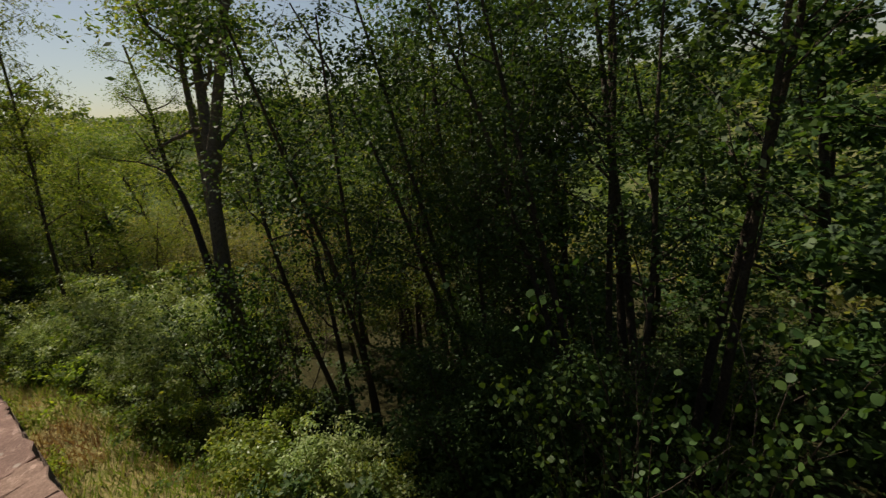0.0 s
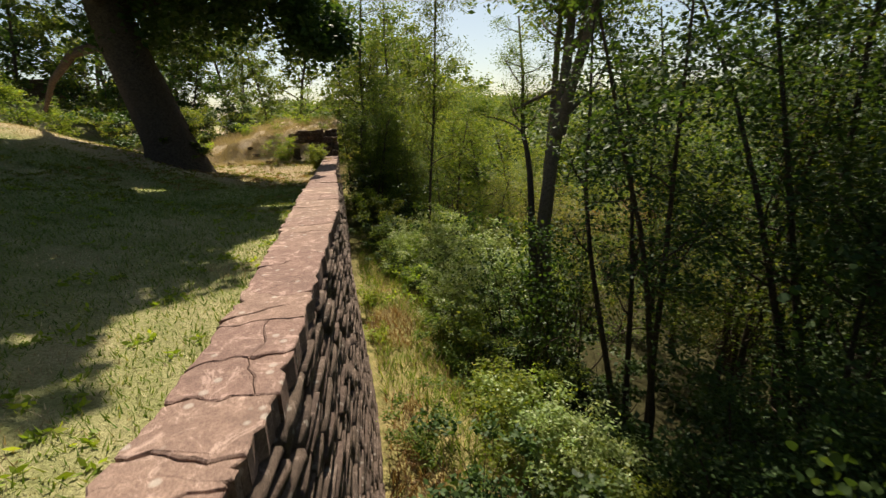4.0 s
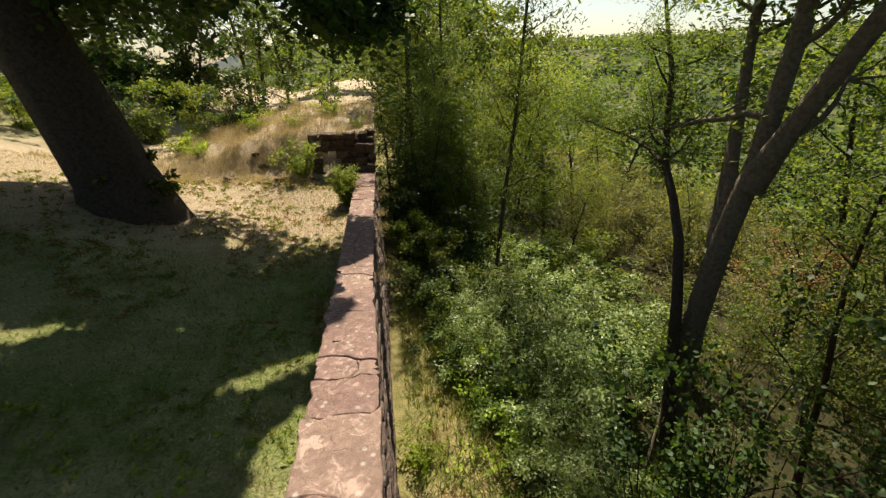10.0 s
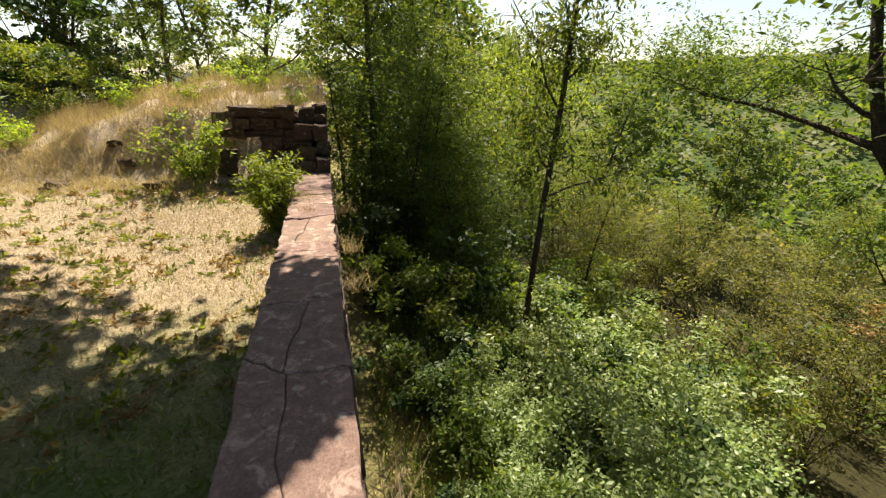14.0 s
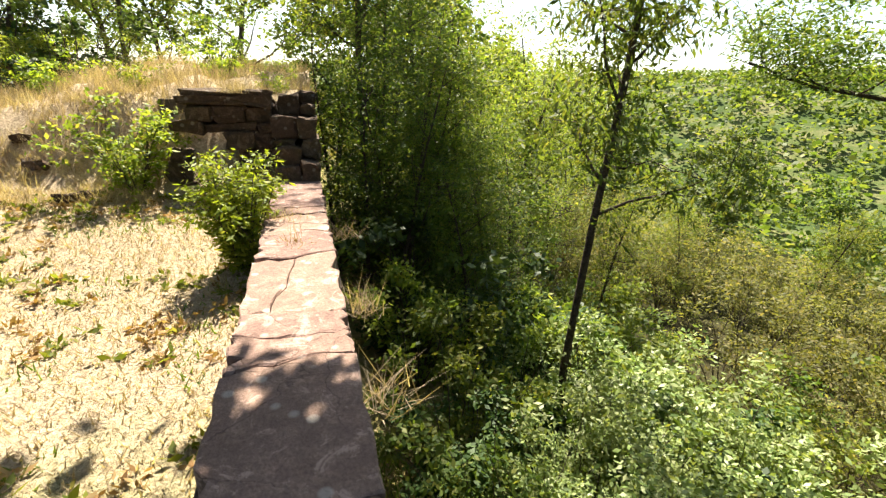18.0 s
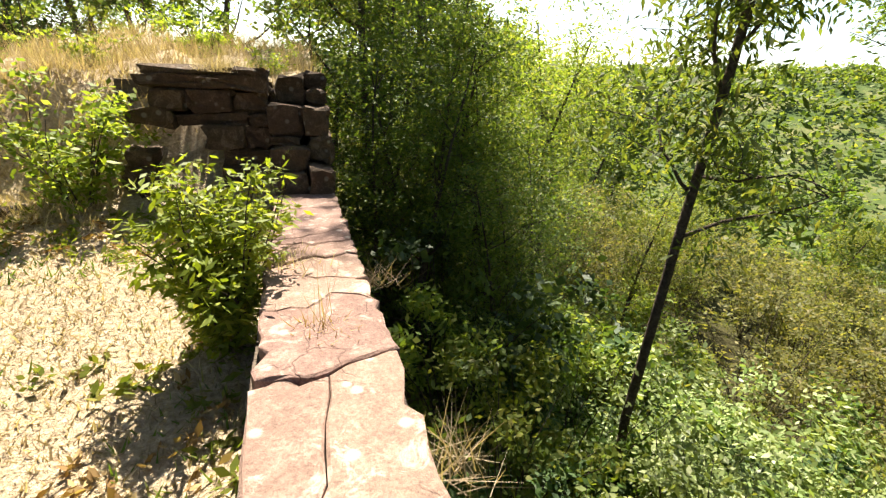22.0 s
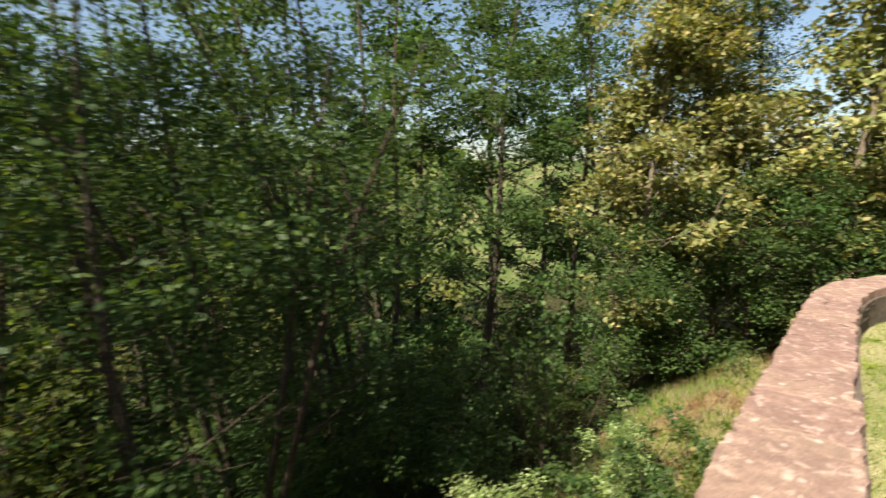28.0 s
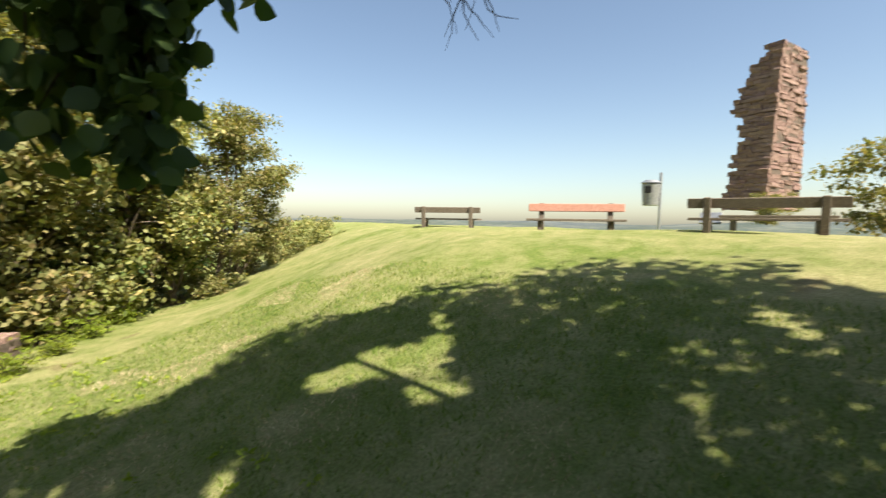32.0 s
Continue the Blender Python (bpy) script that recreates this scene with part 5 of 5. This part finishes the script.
# ---- ruined tower ----
def tower():
    """A standing corner of the keep: a broken shaded face and a sunlit return."""
    t = tagged(empty("ruined_tower", (-44.6, 6.65, 3.5)), "tall broken tower of red sandstone rubble with a ragged edge", "tower")
    t.rotation_euler = (0, 0, radians(-107.5))
    r = np.random.default_rng(31)
    meshes = []
    for k in range(14):
        bm = bmesh.new()
        box(bm, (1.0, 0.5, 0.345), (0.5, 0, 0), None, 0.04)
        for v in bm.verts:
            v.co += Vector(r.normal(size=3) * 0.04)
        me = bpy.data.meshes.new("tower_stone")
        bm.to_mesh(me)
        bm.free()
        me.materials.append(M_TOWER)
        meshes.append(me)
    core = bmesh.new()
    profile_z = (0.0, 1.2, 4.4, 4.9, 7.2, 7.6, 9.2, 10.6, 11.4, 11.7, 13.2)
    profile_w = (3.0, 2.9, 2.75, 2.25, 2.5, 3.0, 2.7, 2.2, 1.75, 1.15, 1.1)
    for k in range(38):
        z = 0.1 + k * 0.335
        wide = float(np.interp(z, profile_z, profile_w)) + r.normal() * 0.13
        back = 1.5 * z / 12.7
        deep = 5.8 - back
        box(core, (wide - 0.35, deep - 0.3, 0.36), (wide / 2 - 0.12, -back - 0.15 - deep / 2, z))
        x0 = 0.0
        while x0 < wide - 0.15:      # face towards the lawn
            ln = min(r.uniform(0.5, 1.05), wide - x0 + r.uniform(0, 0.2))
            m = new("tower_stone", meshes[r.integers(0, 14)])
            m.parent, m.matrix_basis = t, pose(x0, -back - 0.25 + r.normal() * 0.05, z, 0, r.normal() * 1.5, 0) @ Matrix.Diagonal((ln, 1, r.uniform(0.85, 1.05), 1))
            x0 += ln
        y0 = 0.35
        while y0 < deep - 0.1:      # sunlit face
            ln = min(r.uniform(0.9, 1.7), deep - y0 + 0.02)
            m = new("tower_stone", meshes[r.integers(0, 14)])
            m.parent, m.matrix_basis = t, pose(0.25 + r.normal() * 0.04, -back - y0, z, 0, 0, -90) @ Matrix.Diagonal((ln, 1, r.uniform(0.85, 1.05), 1))
            y0 += ln
    part("core", core, M_CORE, t)


tower()
crest_bush = shrub("crest_bush", rng, 2.6, 3.6, "rounded yellow-green bush beside the tower", M_LEAF_GOLD, M_BARK, 5000, (0.22, 0.13), 18)
crest_bush.location, crest_bush.scale = (-37.0, 13.2, 1.8), (1.25, 1.25, 1.3)
for gx, gy, gs in ((-11.6, -4.6, 0.42), (-13.0, -5.6, 0.42), (-14.6, -6.6, 0.36), (-10.2, -4.0, 0.4)):      # low golden growth at the edge of the crest
    put(crest_bush, gx, gy, float(lawn_z(gx, gy)) - 0.25, gx * 40, gs)
put(crest_bush, -40.0, 7.2, 2.2, 70, 0.55)
put(crest_bush, -36.0, 23.0, 2.2, 150, 0.9)
put(crest_bush, -30.0, 5.0, 0.3, 20, 0.3)

# ---- far woods and village ----
fw = np.random.default_rng(41)


def far_woods(n, r0, r1, size, k=28, leaf=0.62):
    rad, ang = np.sqrt(fw.uniform(r0 * r0, r1 * r1, n)), fw.uniform(-0.9, 1.9, n)
    x, y = rad * np.cos(ang) + 4, rad * np.sin(ang) + 10
    near_village = (np.hypot(x - 180, y - 82) < 22) | (np.abs(x * 0.40 - y * 0.916) < 3) & (np.hypot(x, y) > 150) & (np.hypot(x, y) < 200)
    x, y = x[~near_village], y[~near_village]
    c = np.repeat(np.stack([x, y, outer_z(x, y) + size * 0.9], 1), k, 0)
    off = fw.normal(size=c.shape)
    off /= np.linalg.norm(off, axis=1)[:, None]
    at = c + off * size * fw.uniform(0.6, 1.15, (len(c), 1)) * np.array((1, 1, 0.95))
    ob = mesh_part("far_woods", fast_mesh("far_woods", *leaves(fw, at, size * leaf, size * leaf * 0.7, 0.1)), M_LEAF_OLIVE if size < 3 else M_LEAF_MID)
    tagged(ob, "wooded hillsides across the valley", "woods", kind="stuff")


far_woods(1200, 36, 92, 2.3, 84, 0.27)
far_woods(3000, 90, 420, 4.4, 34, 0.5)
M_WHITE = Mat("white_render")
M_WHITE = M_WHITE.base(M_WHITE.ramp(M_WHITE.noise(3), [(0.3, (0.66, 0.65, 0.62)), (0.7, (0.80, 0.79, 0.76))]), 0.8).m
M_ROOF = Mat("dark_roof_tiles")
M_ROOF = M_ROOF.base(M_ROOF.ramp(M_ROOF.noise(8), [(0.3, (0.06, 0.055, 0.06)), (0.7, (0.14, 0.12, 0.12))]), 0.7).m
M_GLASS = Mat("window_glass").base((0.02, 0.025, 0.03), 0.1, 0.6).m


def house(x, y, turn, w, d, h):
    z = float(outer_z(x, y)) - 0.5
    b = tagged(empty("house", (x, y, z)), "white rendered village house with dark roof", "house", "houses in the valley")
    b.rotation_euler = (0, 0, radians(turn))
    bm = bmesh.new()
    box(bm, (w, d, h), (0, 0, h / 2))
    part("wall", bm, M_WHITE, b)
    bm = bmesh.new()
    pts = [(-w / 2 - 0.4, -d / 2 - 0.4, h), (w / 2 + 0.4, -d / 2 - 0.4, h), (w / 2 + 0.4, d / 2 + 0.4, h), (-w / 2 - 0.4, d / 2 + 0.4, h), (-w / 2 - 0.4, 0, h + d * 0.42), (w / 2 + 0.4, 0, h + d * 0.42)]
    v = [bm.verts.new(p) for p in pts]
    for q in ((0, 1, 5, 4), (2, 3, 4, 5), (0, 4, 3), (1, 2, 5), (3, 2, 1, 0)):
        bm.faces.new([v[i] for i in q])
    part("roof", bm, M_ROOF, b)
    for side in (-1, 1):
        for i in range(3):
            for k in range(2):
                bm = bmesh.new()
                cx, cz = -w / 2 + w * (i + 0.5) / 3, 1.6 + 2.7 * k
                for sx, sz, dx, dz in ((1.2, 0.1, 0, 0.7), (1.2, 0.1, 0, -0.7), (0.1, 1.3, -0.55, 0), (0.1, 1.3, 0.55, 0)):
                    box(bm, (sx, 0.12, sz), (cx + dx, side * d / 2, cz + dz))
                win = part("window", bm, M_WOOD, b)
                bm = bmesh.new()
                box(bm, (1.0, 0.08, 1.3), (cx, side * d / 2, cz))
                part("pane", bm, M_GLASS, win)


for hx, hy, t0, w, d, h in ((172, 80, 40, 13, 9, 6.2), (181, 75, 20, 12, 9, 6.0), (190, 92, 60, 13, 10, 6.4), (197, 80, 35, 14, 10, 6.2)):
    house(hx, hy, t0, w, d, h)


# ---- small growth on the wall and the lawn ----
def tuft(name, label, mat, x, y, z, spread, n, height, width, lean):
    at = np.stack([gr.normal(x, spread, n), gr.normal(y, spread, n), np.full(n, z)], 1)
    root = tagged(empty(name, (x, y, z)), label, "weed", "weeds on the wall")
    at -= np.array((x, y, z))
    tagged(mesh_part("tuft", fast_mesh(name, *blades(gr, at, height, width, lean)), mat, root), kind="stuff")
    return root


tuft("wall_top_weed", "dried reddish weed rooted in a crack of the coping", M_RUST, -0.22, 18.36, float(wall_z(18.36)) - 0.01, 0.05, 130, 0.06, 0.006, 1.6)
tuft("wall_top_weed", "thin yellow grass rooted in a crack of the coping", M_STRAW, -0.23, 18.42, float(wall_z(18.42)) - 0.01, 0.02, 9, 0.26, 0.004, 0.25)
tuft("wall_top_weed", "yellow grass growing along the coping's edge", M_STRAW, -0.36, 19.0, float(wall_z(19.0)) - 0.01, 0.09, 120, 0.09, 0.005, 1.0)
tuft("wall_top_weed", "dry grass tuft hanging over the ruin's top", M_STRAW, -0.78, 20.86, 0.83, 0.07, 240, 0.22, 0.005, 1.3)
for wx, wy in ((0.10, 17.1), (0.12, 17.9), (0.08, 15.2), (0.1, 19.3)):
    tuft("wall_top_weed", "dry grass growing from the wall's outer edge", M_STRAW, wx, wy, float(wall_z(wy)) - 0.28, 0.06, 90, 0.2, 0.005, 0.9)


def rosettes(n, x0, x1, y0, y1, size, name, label, mat):
    x, y = scatter(n, x0, x1, y0, y1, inside_lawn)
    keep = clumped(x, y, 0.7, -0.15)
    x, y = x[keep], y[keep]
    k = 12
    c = np.repeat(np.stack([x, y, lawn_z(x, y) + 0.015], 1), k, 0)
    c[:, :2] += gr.normal(size=(len(c), 2)) * size * 0.5
    v, f = leaves(gr, c, size, size * 0.42, -0.25, 0.3)
    tagged(mesh_part(name, fast_mesh(name, v, f), mat), label, "weed", kind="stuff")


rosettes(1100, -6, -0.5, 12.5, 20.6, 0.055, "lawn_weeds", "yellow-green broad-leaved weeds in the dry lawn", M_LEAF_LIME)
rosettes(420, -5, -0.6, 1, 13, 0.06, "lawn_weeds", "fresh green weeds in the lawn beside the wall", M_LEAF_FRESH)
rosettes(500, -5, -0.5, 14, 20.6, 0.05, "dead_leaves", "brown fallen leaves scattered on the lawn", M_RUST)


def low_ruin(x, y, turn, ln, h):
    """A low remnant of castle wall."""
    root = tagged(empty("wall_remnant", (x, y, float(lawn_z(x, y)) - 0.2)), "low remnant of dark sandstone wall with dry grass on top", "ruin")
    root.rotation_euler = (0, 0, radians(turn))
    r = np.random.default_rng(77)
    shapes = [block(r, 1.0, 0.5, 1.0) for _ in range(8)]
    for me in shapes:
        me.materials.append(M_RUIN)
    z = 0.0
    while z < h:
        ch = r.uniform(0.16, 0.3)
        px = -ln / 2
        while px < ln / 2 - 0.25 * z:
            w = r.uniform(0.35, 0.85)
            ob = new("stone_block", shapes[r.integers(0, 8)])
            ob.parent, ob.matrix_basis = root, pose(px + w / 2, r.uniform(-0.05, 0.05), z, 0, 0, r.uniform(-2, 2)) @ Matrix.Diagonal((w, 1, ch, 1))
            px += w
        z += ch
    bm = bmesh.new()
    box(bm, (ln - 0.5, 1.6, h - 0.1), (-0.2, 0.75, h / 2 - 0.1))
    part("rubble_core", bm, M_CORE, root)
    n = 2600
    at = np.stack([gr.uniform(-ln / 2, ln / 2 - 0.4, n), gr.uniform(-0.2, 1.4, n), np.full(n, h - 0.15)], 1)
    mesh_part("dry_grass", fast_mesh("dry_grass", *blades(gr, at, 0.3, 0.014, 0.6)), M_STRAW, root)


low_ruin(-17.6, 35.2, 10, 5.0, 1.5)
low_ruin(-23.5, 38.5, -6, 5.5, 2.0)


def hand_rail(x, y, turn, ln):
    z = float(lawn_z(x, y))
    root = tagged(empty("hand_rail", (x, y, z)), "simple wooden hand rail on posts by the path", "railing")
    root.rotation_euler = (0, 0, radians(turn))
    for k in range(4):
        bm = bmesh.new()
        box(bm, (0.12, 0.12, 1.3), (-ln / 2 + ln * k / 3, 0, 0.45), None, 0.012)
        part("post", bm, M_WOOD, root)
    for zz in (0.55, 1.0):
        bm = bmesh.new()
        box(bm, (ln + 0.3, 0.07, 0.13), (0, -0.1, zz), None, 0.012)
        part("rail", bm, M_WOOD, root)


hand_rail(-24.0, 36.6, 12, 5.4)


# fallen stones on the bank beside the ruin
fs = np.random.default_rng(63)
for k in range(6):
    bx, by = fs.uniform(-4.6, -1.7), fs.uniform(20.35, 21.5)
    b = mesh_part("fallen_stone", block(fs, fs.uniform(0.12, 0.34), fs.uniform(0.12, 0.26), fs.uniform(0.07, 0.16)), M_RUIN)
    b.location, b.rotation_euler = (bx, by, float(lawn_z(bx, by)) - 0.03), (fs.normal() * 0.1, fs.normal() * 0.1, fs.uniform(0, 3))
    tagged(b, "rough brown sandstone lying on the dry bank", "stone", "fallen stones on the bank")

# a dead twig lying across the coping
twig = mesh_part("twig", fast_mesh("twig", *tube(wander(fs, (-0.34, 13.25, wall_z(13.25) + 0.012), (1.0, 0.12, 0.0), 0.36, 8, 0.10), np.linspace(0.006, 0.002, 8), 5)), M_BARK)
tagged(twig, "thin dead twig lying on the coping", "twig")
